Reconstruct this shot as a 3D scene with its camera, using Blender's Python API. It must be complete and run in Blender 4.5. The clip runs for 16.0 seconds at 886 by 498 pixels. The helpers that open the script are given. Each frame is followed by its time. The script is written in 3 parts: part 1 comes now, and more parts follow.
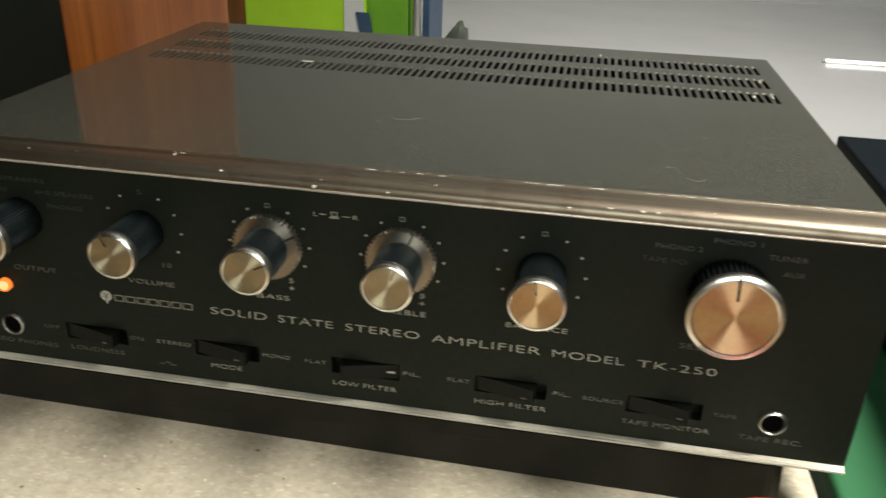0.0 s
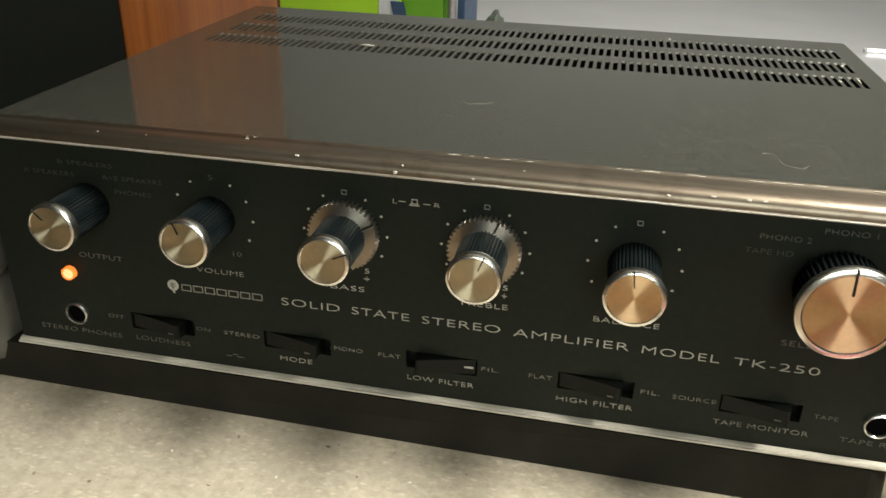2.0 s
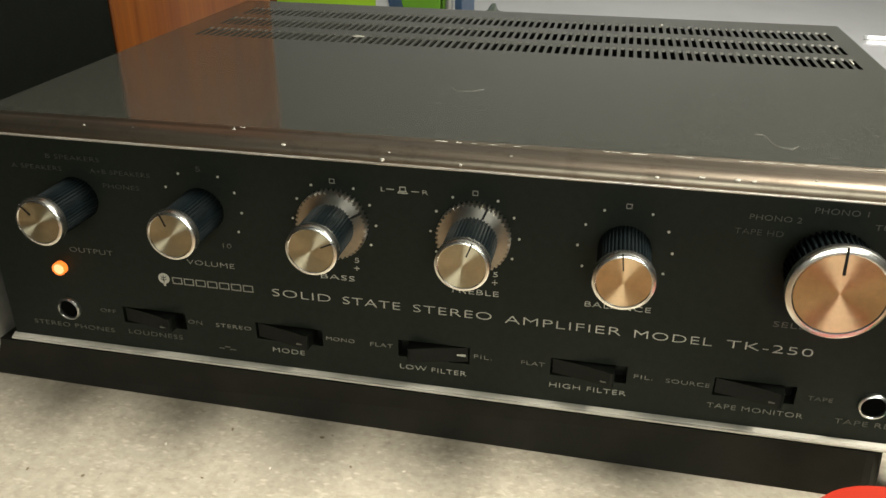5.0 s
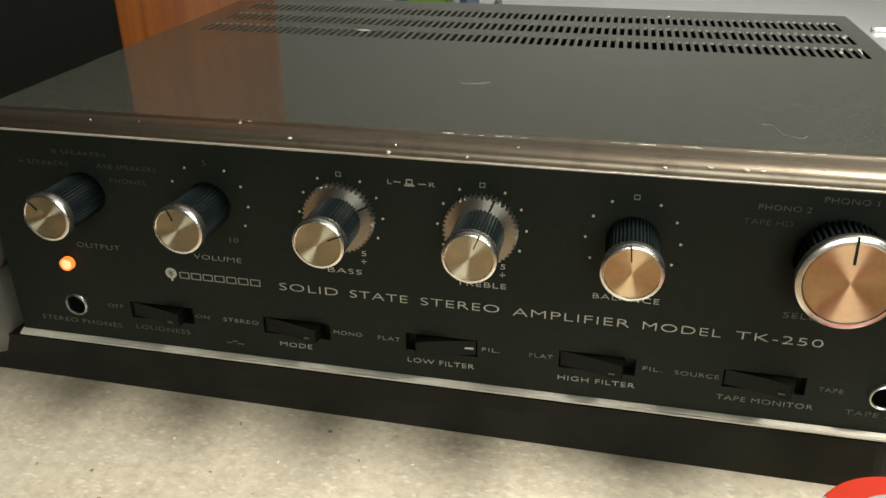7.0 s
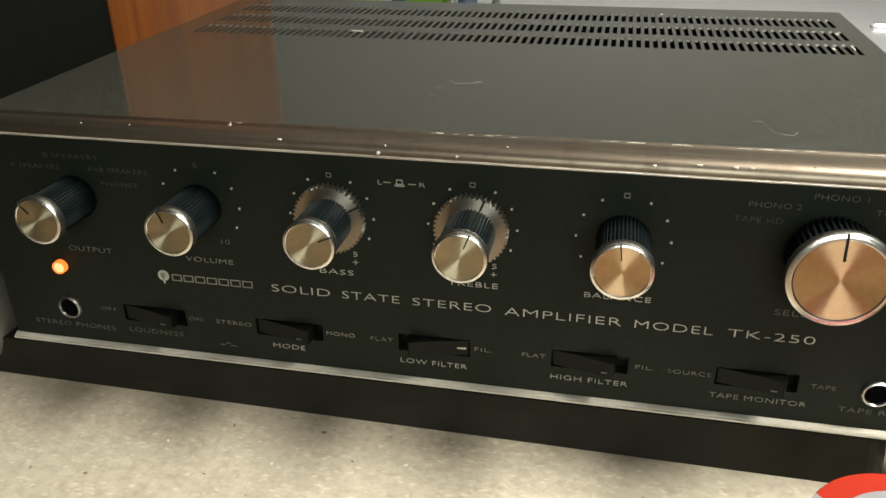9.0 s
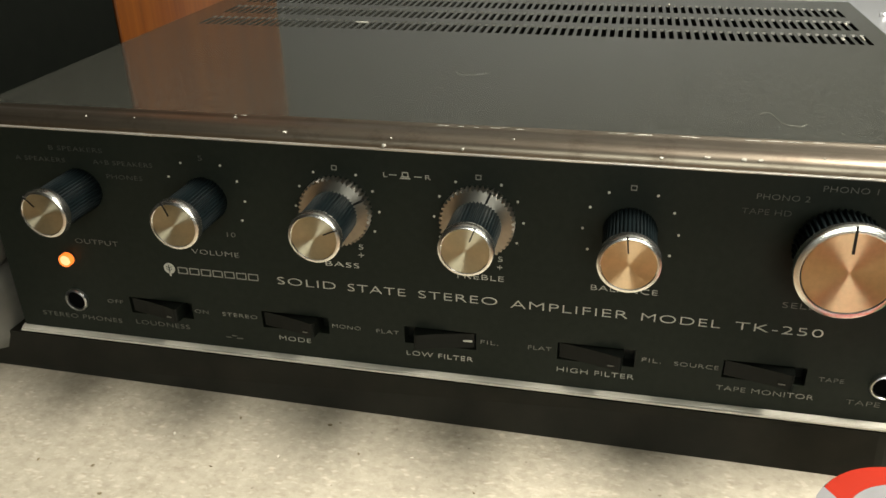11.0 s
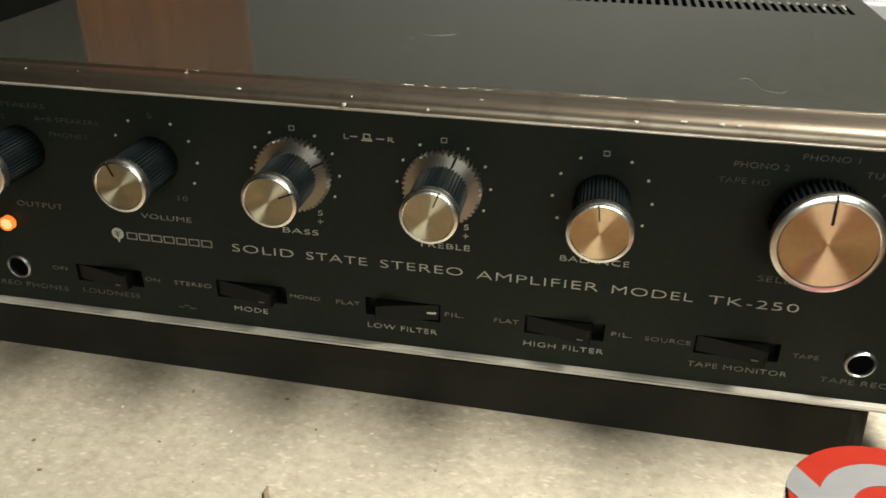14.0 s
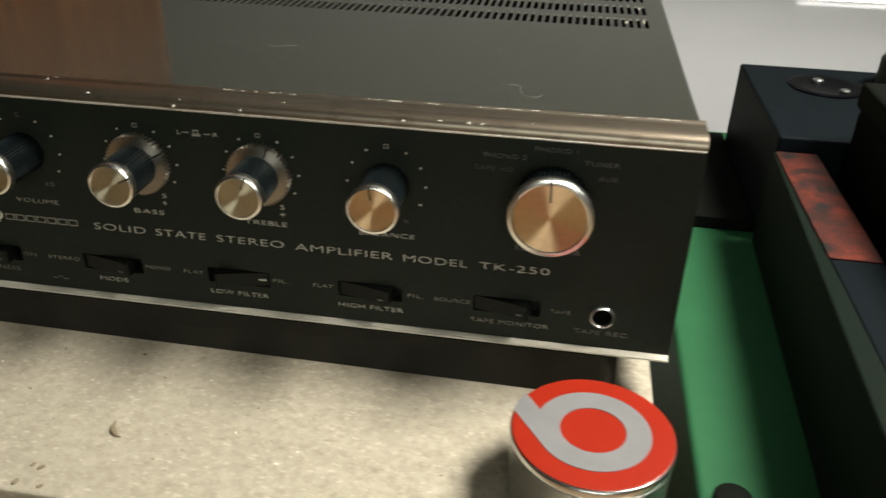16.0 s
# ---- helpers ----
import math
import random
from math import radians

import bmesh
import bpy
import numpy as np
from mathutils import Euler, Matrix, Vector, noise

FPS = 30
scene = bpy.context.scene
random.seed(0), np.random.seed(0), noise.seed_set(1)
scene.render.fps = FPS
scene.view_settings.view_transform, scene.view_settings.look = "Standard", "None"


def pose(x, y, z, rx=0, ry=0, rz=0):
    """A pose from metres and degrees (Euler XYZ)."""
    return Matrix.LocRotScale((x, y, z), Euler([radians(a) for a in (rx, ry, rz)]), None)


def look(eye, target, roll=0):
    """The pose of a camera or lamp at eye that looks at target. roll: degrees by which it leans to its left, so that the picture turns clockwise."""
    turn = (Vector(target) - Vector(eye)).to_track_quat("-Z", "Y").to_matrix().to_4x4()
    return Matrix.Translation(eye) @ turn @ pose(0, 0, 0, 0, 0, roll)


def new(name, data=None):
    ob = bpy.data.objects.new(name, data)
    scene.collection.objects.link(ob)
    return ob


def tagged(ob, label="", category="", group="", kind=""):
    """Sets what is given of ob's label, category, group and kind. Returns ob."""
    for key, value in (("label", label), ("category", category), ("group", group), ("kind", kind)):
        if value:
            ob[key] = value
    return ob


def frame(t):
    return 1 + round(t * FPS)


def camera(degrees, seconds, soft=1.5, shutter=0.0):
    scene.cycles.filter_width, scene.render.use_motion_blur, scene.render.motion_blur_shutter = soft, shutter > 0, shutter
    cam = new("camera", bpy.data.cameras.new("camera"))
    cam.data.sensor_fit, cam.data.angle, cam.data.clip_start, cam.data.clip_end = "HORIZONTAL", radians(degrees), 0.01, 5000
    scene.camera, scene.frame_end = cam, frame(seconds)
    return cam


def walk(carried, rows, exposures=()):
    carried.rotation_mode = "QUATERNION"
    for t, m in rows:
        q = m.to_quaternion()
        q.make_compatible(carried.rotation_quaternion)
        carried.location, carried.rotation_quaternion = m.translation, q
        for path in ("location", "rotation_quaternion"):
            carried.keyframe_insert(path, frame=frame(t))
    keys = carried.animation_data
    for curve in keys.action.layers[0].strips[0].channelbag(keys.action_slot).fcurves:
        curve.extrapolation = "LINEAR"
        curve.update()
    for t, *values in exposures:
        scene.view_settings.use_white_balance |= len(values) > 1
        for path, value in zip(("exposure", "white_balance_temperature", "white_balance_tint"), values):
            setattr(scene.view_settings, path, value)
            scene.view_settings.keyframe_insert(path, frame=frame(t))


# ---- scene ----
# camera and its walk (x along the front panel, y into the amplifier, z up from the board)
cam = camera(56.99, 16.0, soft=1.5, shutter=0.6)
ROWS = [
    (0.0, 0.1229, -0.2938, 0.2462, 64.39, -1.81, 10.30),
    (0.5, 0.1018, -0.2889, 0.2451, 64.34, -1.55, 11.75),
    (1.0, 0.0918, -0.2810, 0.2416, 64.17, -1.47, 12.21),
    (1.5, 0.0922, -0.2834, 0.2399, 63.98, -1.52, 12.10),
    (2.0, 0.0975, -0.2843, 0.2377, 63.77, -1.36, 12.03),
    (2.5, 0.1046, -0.2820, 0.2365, 63.72, -0.92, 11.54),
    (3.0, 0.1047, -0.2825, 0.2357, 63.67, -0.23, 11.19),
    (3.5, 0.1039, -0.2827, 0.2353, 63.73, -0.27, 11.30),
    (6.0, 0.1031, -0.2844, 0.2333, 63.30, -0.16, 12.05),
    (6.5, 0.1040, -0.2848, 0.2341, 63.23, 0.03, 12.03),
    (7.0, 0.1028, -0.2832, 0.2321, 63.27, 0.19, 12.05),
    (7.5, 0.1056, -0.2835, 0.2338, 63.20, 0.23, 12.04),
    (8.0, 0.1066, -0.2835, 0.2336, 63.26, 0.45, 12.03),
    (8.5, 0.1075, -0.2842, 0.2343, 63.28, 0.52, 11.89),
    (9.0, 0.1068, -0.2822, 0.2320, 63.27, 0.67, 11.93),
    (11.5, 0.1066, -0.2804, 0.2322, 62.57, 0.92, 12.32),
    (12.0, 0.1022, -0.2788, 0.2286, 62.61, 0.60, 12.16),
    (12.5, 0.0975, -0.2745, 0.2263, 62.17, -0.31, 12.10),
    (13.0, 0.0967, -0.2698, 0.2200, 61.72, -0.68, 11.86),
    (13.5, 0.0980, -0.2692, 0.2172, 61.05, -0.87, 11.64),
    (14.0, 0.1082, -0.2686, 0.2216, 61.07, -0.58, 11.06),
    (14.5, 0.1113, -0.2780, 0.2263, 61.25, -0.96, 9.93),
    (15.0, 0.1357, -0.2882, 0.2319, 60.62, -1.04, 9.92),
    (15.5, 0.1584, -0.3032, 0.2404, 60.43, -1.25, 9.74),
    (16.0, 0.1881, -0.3173, 0.2471, 60.75, -1.30, 9.31),
]
walk(cam, [(t, pose(x, y, z, rx, ry, rz)) for t, x, y, z, rx, ry, rz in ROWS], [(0.0, -0.10), (1.0, 0.0), (9.0, 0.0), (12.5, -0.07), (13.5, -0.17), (14.5, -0.25), (15.0, -0.34), (16.0, -0.44)])

# ---- world and lights ----
world = bpy.data.worlds.new("world")
scene.world = world
world.use_nodes = True
world.node_tree.nodes["Background"].inputs[0].default_value = (0.9, 0.95, 1.0, 1)
world.node_tree.nodes["Background"].inputs[1].default_value = 0.05


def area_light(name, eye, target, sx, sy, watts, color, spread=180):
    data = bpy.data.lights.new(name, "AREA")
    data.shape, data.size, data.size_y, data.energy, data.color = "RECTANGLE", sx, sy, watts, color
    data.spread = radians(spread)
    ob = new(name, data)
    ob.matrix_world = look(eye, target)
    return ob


area_light("lamp_light", (0.95, 0.090, 1.28), (0.44, -0.02, 0.0), 0.56, 0.44, 15.0, (1.0, 0.96, 0.85), 75)
# Unseen fill lamps, added: one brightens the floor and carton behind, one the panel.
area_light("backdrop_fill", (1.6, 0.95, 2.15), (0.25, 2.55, -0.3), 1.2, 0.5, 47.0, (1.0, 0.99, 0.96), 92)
area_light("front_fill", (0.48, -2.05, 0.55), (0.0, 0.0, 0.1), 1.2, 0.6, 16.5, (0.96, 1.0, 0.90))


# ---- materials ----
class Mat:
    """A small wrapper that builds one node material."""

    def __init__(self, name, color=(0.5, 0.5, 0.5), rough=0.5, metal=0.0, spec=0.5):
        self.m = bpy.data.materials.new(name)
        self.m.use_nodes = True
        self.t = self.m.node_tree
        self.b = self.t.nodes["Principled BSDF"]
        self.set("Base Color", (*color, 1))
        self.set("Roughness", rough)
        self.set("Metallic", metal)
        self.set("Specular IOR Level", spec)

    def set(self, key, value):
        self.b.inputs[key].default_value = value

    def node(self, kind, **inputs):
        n = self.t.nodes.new(kind)
        for k, v in inputs.items():
            n.inputs[k.replace("_", " ")].default_value = v
        return n

    def link(self, a, b):
        self.t.links.new(a, b)

    def coords(self, scale=(1, 1, 1)):
        tc = self.node("ShaderNodeTexCoord")
        mp = self.node("ShaderNodeMapping")
        mp.inputs["Scale"].default_value = scale
        self.link(tc.outputs["Object"], mp.inputs["Vector"])
        return mp.outputs["Vector"]

    def noise(self, vec, scale, detail=4.0, rough=0.55):
        n = self.node("ShaderNodeTexNoise", Scale=scale, Detail=detail, Roughness=rough)
        self.link(vec, n.inputs["Vector"])
        return n.outputs["Fac"]

    def ramp(self, fac, stops):
        r = self.node("ShaderNodeValToRGB")
        e = r.color_ramp.elements
        while len(e) < len(stops):
            e.new(0.5)
        for k, (p, c) in enumerate(stops):
            e[k].position = p
            e[k].color = (*c, 1) if len(c) == 3 else c
        self.link(fac, r.inputs["Fac"])
        return r.outputs["Color"]

    def mix(self, fac, a, b, kind="MIX"):
        n = self.node("ShaderNodeMix")
        n.data_type, n.blend_type = "RGBA", kind
        for sock, v in ((n.inputs["Factor"], fac), (n.inputs["A"], a), (n.inputs["B"], b)):
            pick = [s for s in n.inputs if s.name == sock.name and s.type == ("VALUE" if sock.name == "Factor" else "RGBA")][0]
            if isinstance(v, (int, float)):
                pick.default_value = v
            elif isinstance(v, tuple):
                pick.default_value = (*v, 1)
            else:
                self.link(v, pick)
        return [s for s in n.outputs if s.type == "RGBA"][0]

    def to(self, out, key):
        self.link(out, self.b.inputs[key])

    def rough(self, fac, lo, hi):
        mr = self.node("ShaderNodeMapRange")
        mr.inputs["To Min"].default_value, mr.inputs["To Max"].default_value = lo, hi
        self.link(fac, mr.inputs["Value"])
        self.to(mr.outputs["Result"], "Roughness")

    def bump(self, fac, strength, distance):
        n = self.node("ShaderNodeBump", Strength=strength, Distance=distance)
        self.link(fac, n.inputs["Height"])
        self.link(n.outputs["Normal"], self.b.inputs["Normal"])


def speckled(name, a, b, scale, rough=(0.4, 0.6), metal=0.0, spec=0.5, bump=0.0, dist=0.0005, detail=5.0):
    m = Mat(name, a, rough[0], metal, spec)
    v = m.coords()
    n = m.noise(v, scale, detail)
    big = m.noise(v, scale * 0.07, 3.0)
    c = m.ramp(n, [(0.3, a), (0.7, b)])
    m.to(m.mix(0.35, c, m.ramp(big, [(0.3, a), (0.7, b)])), "Base Color")
    m.rough(big, *rough)
    if bump:
        m.bump(n, bump, dist)
    return m.m


def chipboard():
    m = Mat("chipboard", (0.4, 0.36, 0.28), 0.55)
    v = m.coords()
    warp = m.node("ShaderNodeTexNoise", Scale=220.0, Detail=4.0)
    m.link(v, warp.inputs["Vector"])
    mv = m.node("ShaderNodeMixRGB", Fac=0.0034)
    mv.blend_type = "ADD"
    m.link(v, mv.inputs["Color1"])
    m.link(warp.outputs["Color"], mv.inputs["Color2"])
    cells = []
    for k, (s, sx, rot) in enumerate(((230.0, 0.62, 0.5), (480.0, 0.65, 2.1), (1300.0, 0.8, 1.2))):
        mp = m.node("ShaderNodeMapping")
        mp.inputs["Rotation"].default_value = (0, 0, rot)
        mp.inputs["Scale"].default_value = (sx, 1, 1)
        m.link(mv.outputs["Color"], mp.inputs["Vector"])
        vo = m.node("ShaderNodeTexVoronoi", Scale=s)
        m.link(mp.outputs["Vector"], vo.inputs["Vector"])
        bw = m.node("ShaderNodeRGBToBW")
        m.link(vo.outputs["Color"], bw.inputs["Color"])
        cells.append(bw.outputs["Val"])
    base = m.ramp(cells[0], [(0.15, (0.30, 0.275, 0.215)), (0.5, (0.41, 0.38, 0.305)), (0.80, (0.47, 0.44, 0.36)), (0.93, (0.60, 0.56, 0.46))])
    fine = m.ramp(cells[1], [(0.12, (0.25, 0.225, 0.17)), (0.45, (0.40, 0.37, 0.30)), (0.85, (0.50, 0.465, 0.38)), (0.95, (0.78, 0.73, 0.60))])
    dust = m.ramp(cells[2], [(0.1, (0.34, 0.30, 0.22)), (0.9, (0.47, 0.43, 0.34))])
    c = m.mix(0.50, base, fine)
    c = m.mix(0.18, c, dust)
    clump = m.noise(v, 190.0, 6.0, 0.72)
    c = m.mix(0.45, c, m.ramp(clump, [(0.32, (0.245, 0.205, 0.145)), (0.5, (0.41, 0.375, 0.295)), (0.68, (0.56, 0.52, 0.43))]))
    big = m.noise(v, 9.0, 5.0, 0.6)
    c = m.mix(m.ramp(big, [(0.35, (0.0, 0.0, 0.0)), (0.75, (0.55, 0.55, 0.55))]), c, (0.38, 0.355, 0.29))
    for k, (sc, rot) in enumerate(((420.0, 0.3), (560.0, 1.7), (460.0, 2.6))):
        mp = m.node("ShaderNodeMapping")
        mp.inputs["Rotation"].default_value = (0, 0, rot)
        mp.inputs["Location"].default_value = (0.37 * k, 0.11 * k, 0)
        mp.inputs["Scale"].default_value = (0.55, 1.15, 1)
        m.link(mv.outputs["Color"], mp.inputs["Vector"])
        vo = m.node("ShaderNodeTexVoronoi", Scale=sc)
        m.link(mp.outputs["Vector"], vo.inputs["Vector"])
        bw = m.node("ShaderNodeRGBToBW")
        m.link(vo.outputs["Color"], bw.inputs["Color"])
        pick = m.ramp(bw.outputs["Val"], [(0.72, (0, 0, 0)), (0.76, (1, 1, 1))])
        near = m.ramp(vo.outputs["Distance"], [(0.08, (0.42, 0.42, 0.42)), (0.50, (0, 0, 0))])
        c = m.mix(m.mix(1.0, pick, near, "MULTIPLY"), c, ((0.74, 0.69, 0.58), (0.62, 0.57, 0.46), (0.25, 0.215, 0.155))[k])
    specks = m.noise(v, 330.0, 1.0)
    c = m.mix(m.ramp(specks, [(0.73, (0, 0, 0)), (0.82, (0.7, 0.7, 0.7))]), c, (0.17, 0.14, 0.095))
    c = m.mix(1.0, c, (0.98, 0.957, 0.935), "MULTIPLY")
    m.to(c, "Base Color")
    m.rough(cells[0], 0.38, 0.62)
    m.bump(m.mix(0.5, cells[0], cells[1]), 0.25, 0.0004)
    return m.m


def wood(name, dark, mid, light, along=(40, 40, 2.2)):
    m = Mat(name, mid, 0.38, 0.0, 0.25)
    v = m.coords(along)
    a = m.noise(v, 1.0, 6.0, 0.6)
    v2 = m.coords((along[0] * 7, along[1] * 7, along[2] * 1.5))
    b = m.noise(v2, 1.0, 5.0, 0.65)
    c = m.ramp(a, [(0.28, dark), (0.5, mid), (0.72, light)])
    g = m.ramp(b, [(0.3, dark), (0.65, light)])
    m.to(m.mix(0.35, c, g), "Base Color")
    m.rough(b, 0.3, 0.48)
    m.bump(b, 0.12, 0.0005)
    return m.m


def cover_paint():
    m = Mat("cover_paint", (0.12, 0.115, 0.10), 0.3, 0.0, 0.5)
    m.set("IOR", 2.25)
    v = m.coords()
    grain = m.coords((1.0, 0.3, 1.0))
    fine = m.noise(grain, 1500.0, 2.0, 0.7)
    mid = m.noise(grain, 600.0, 3.0, 0.6)
    big = m.noise(v, 14.0, 5.0, 0.6)
    c = m.ramp(fine, [(0.36, (0.005, 0.0051, 0.0042)), (0.64, (0.079, 0.0798, 0.0655))])
    c = m.mix(0.35, c, m.ramp(mid, [(0.36, (0.023, 0.0233, 0.0192)), (0.64, (0.048, 0.0485, 0.0400))]))
    c = m.mix(m.ramp(big, [(0.42, (0, 0, 0)), (0.75, (0.35, 0.35, 0.35))]), c, (0.042, 0.0424, 0.0352))
    m.to(c, "Base Color")
    gloss = m.node("ShaderNodeMapRange")
    for key, value in (("From Min", 0.34), ("From Max", 0.66), ("To Min", 0.41), ("To Max", 0.59)):
        gloss.inputs[key].default_value = value
    m.link(fine, gloss.inputs["Value"])
    m.to(gloss.outputs["Result"], "Specular IOR Level")
    m.rough(big, 0.07, 0.11)
    return m.m


def brushed(name, color, rough, axis="Y", aniso=0.85, ring=False):
    m = Mat(name, color, rough, 1.0)
    m.set("Anisotropic", aniso)
    m.set("Anisotropic Rotation", 0.25 if ring else 0.0)
    if ring:
        tg = m.node("ShaderNodeTangent")
        tg.direction_type, tg.axis = "RADIAL", axis
        m.link(tg.outputs["Tangent"], m.b.inputs["Tangent"])
    v = m.coords()
    n = m.noise(v, 500.0, 3.0)
    m.to(m.ramp(n, [(0.3, tuple(c * 0.9 for c in color)), (0.7, color)]), "Base Color")
    return m.m


def trim_metal():
    m = Mat("champagne_trim", (0.30, 0.26, 0.21), 0.3, 1.0)
    v = m.coords((3, 200, 200))
    n = m.noise(v, 1.0, 5.0)
    w = m.noise(m.coords(), 45.0, 6.0, 0.7)
    c = m.ramp(n, [(0.3, (0.185, 0.150, 0.114)), (0.7, (0.335, 0.287, 0.226))])
    c = m.mix(m.ramp(w, [(0.52, (0, 0, 0)), (0.72, (0.7, 0.7, 0.7))]), c, (0.12, 0.085, 0.058))
    m.to(c, "Base Color")
    m.rough(w, 0.36, 0.45)
    m.bump(n, 0.08, 0.0003)
    return m.m


def glowing(name, color, strength):
    m = Mat(name, color, 0.3)
    m.set("Emission Color", (*color, 1))
    m.set("Emission Strength", strength)
    return m.m


def red_marbled():
    m = Mat("red_marbled", (0.4, 0.06, 0.03), 0.45)
    n = m.noise(m.coords(), 60.0, 6.0, 0.7)
    m.to(m.ramp(n, [(0.42, (0.007, 0.006, 0.005)), (0.56, (0.070, 0.011, 0.006)), (0.72, (0.18, 0.030, 0.013))]), "Base Color")
    return m.m


M_BOARD = chipboard()
M_WOOD = wood("orange_veneer", (0.070, 0.016, 0.003), (0.150, 0.043, 0.0065), (0.215, 0.073, 0.013))
M_BROWN = wood("brown_door_wood", (0.13, 0.050, 0.012), (0.20, 0.082, 0.021), (0.25, 0.11, 0.033))
M_COVER = cover_paint()
# Paler lip colour puts the highlight at each slot's far end into paint.
M_SLOTLIP = speckled("slot_lip_highlight", (0.06, 0.06, 0.05), (0.10, 0.10, 0.085), 400.0, (0.35, 0.5))
M_TRIM = trim_metal()
M_EDGE = speckled("pale_trim", (0.60, 0.57, 0.49), (0.70, 0.66, 0.57), 250.0, (0.42, 0.52), metal=0.1)
M_BEAD = speckled("worn_bead", (0.55, 0.48, 0.39), (0.88, 0.84, 0.77), 60.0, (0.18, 0.28), metal=0.5)
M_PANEL = speckled("black_panel", (0.0114, 0.0143, 0.0104), (0.0178, 0.0220, 0.0163), 300.0, (0.42, 0.50), 0.0, 0.16)
M_CAP = brushed("spun_aluminium", (0.68, 0.62, 0.45), 0.32, "Y", 0.97, True)
# Same spun aluminium, with warm reflections put into the cap colour.
M_WARMCAP = brushed("warm_tinted_aluminium", (0.82, 0.58, 0.345), 0.32, "Y", 0.97, True)
M_RIM = brushed("polished_aluminium", (0.95, 0.93, 0.88), 0.24, aniso=0.0)
M_RING = brushed("toothed_aluminium", (0.58, 0.54, 0.47), 0.32, "Y", 0.85, True)
M_GRIP = speckled("blue_black_plastic", (0.0006, 0.0018, 0.0021), (0.0036, 0.0076, 0.0086), 260.0, (0.34, 0.46), spec=0.30)
M_MARK = Mat("black_paint", (0.006, 0.005, 0.004), 0.5).m
M_INK = speckled("silver_ink", (0.52, 0.50, 0.43), (0.66, 0.64, 0.55), 900.0, (0.4, 0.5))
# Dim ink puts the light's falloff towards the panel's ends into its colour.
M_INKDIM = speckled("dim_silver_ink", (0.125, 0.120, 0.102), (0.19, 0.182, 0.157), 900.0, (0.4, 0.5))
M_INKMID = speckled("dull_silver_ink", (0.25, 0.24, 0.205), (0.36, 0.345, 0.295), 900.0, (0.4, 0.5))
M_FAINT = speckled("faint_silver_ink", (0.060, 0.059, 0.050), (0.105, 0.102, 0.088), 900.0, (0.4, 0.5))
M_HOLE = Mat("hollow_black", (0.0015, 0.0015, 0.0015), 0.8, 0.0, 0.05).m
M_ROCKER = speckled("rocker_plastic", (0.0038, 0.0048, 0.0037), (0.0062, 0.0074, 0.0058), 250.0, (0.32, 0.42), spec=0.18)
M_DARK = speckled("dark_steel", (0.012, 0.012, 0.012), (0.02, 0.02, 0.019), 60.0, (0.5, 0.65))
M_MATT = speckled("matt_black", (0.015, 0.0145, 0.011), (0.029, 0.026, 0.019), 50.0, (0.7, 0.85), spec=0.15)
M_NEON = glowing("orange_lamp", (1.0, 0.22, 0.03), 1.2)
M_NEONFACE = glowing("pale_orange_lamp", (1.0, 0.50, 0.22), 1.25)
M_CHROME = brushed("chrome", (0.66, 0.66, 0.64), 0.30, aniso=0.0)
M_BLACK = speckled("black_vinyl", (0.0034, 0.0042, 0.0032), (0.0058, 0.0068, 0.0052), 120.0, (0.6, 0.75), spec=0.06, bump=0.2, dist=0.0004)
M_GREYP = speckled("grey_plastic", (0.045, 0.048, 0.045), (0.07, 0.073, 0.07), 80.0, (0.4, 0.55))
M_PALEP = speckled("pale_grey_plastic", (0.20, 0.19, 0.165), (0.29, 0.275, 0.24), 80.0, (0.4, 0.55))
M_GREEN = speckled("green_plastic", (0.015, 0.080, 0.032), (0.020, 0.100, 0.041), 40.0, (0.5, 0.65), spec=0.2, bump=0.1)
# Green taken near black: the shade on the case side is in the colour.
M_SHADEDGREEN = speckled("shaded_green", (0.0022, 0.0060, 0.0034), (0.0036, 0.0086, 0.0050), 60.0, (0.6, 0.75), spec=0.1)
M_SLATE = speckled("slate_blue_black_plastic", (0.0045, 0.0066, 0.0082), (0.0065, 0.0094, 0.0115), 90.0, (0.5, 0.6), spec=0.04)
M_GLOSS = Mat("gloss_black", (0.003, 0.0032, 0.004), 0.14, 0.0, 0.05).m
M_RED = speckled("red_lacquer", (0.255, 0.0120, 0.0025), (0.300, 0.0155, 0.0032), 50.0, (0.40, 0.5), spec=0.25)
M_GREYINK = speckled("grey_print", (0.165, 0.165, 0.17), (0.205, 0.205, 0.21), 90.0, (0.4, 0.5))
M_TIN = brushed("tin", (0.78, 0.77, 0.74), 0.25, aniso=0.0)
M_MARBLE = red_marbled()
M_FLOOR = speckled("white_glazed_floor", (0.66, 0.65, 0.62), (0.74, 0.73, 0.70), 3.0, (0.12, 0.2))
M_TERRA = speckled("tan_floor", (0.30, 0.20, 0.115), (0.38, 0.26, 0.155), 5.0, (0.5, 0.6))
M_WALL = speckled("white_plaster", (0.66, 0.67, 0.66), (0.72, 0.73, 0.72), 6.0, (0.8, 0.9), bump=0.2)
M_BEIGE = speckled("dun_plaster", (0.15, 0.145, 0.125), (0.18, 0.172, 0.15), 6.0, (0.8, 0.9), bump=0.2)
M_CEIL = speckled("white_ceiling", (0.78, 0.80, 0.79), (0.83, 0.85, 0.84), 5.0, (0.85, 0.95))
M_LIME = speckled("lime_card", (0.36, 0.66, 0.02), (0.44, 0.74, 0.03), 20.0, (0.4, 0.5))
M_LEAF = speckled("deep_lime_card", (0.12, 0.32, 0.015), (0.16, 0.38, 0.02), 20.0, (0.4, 0.5))
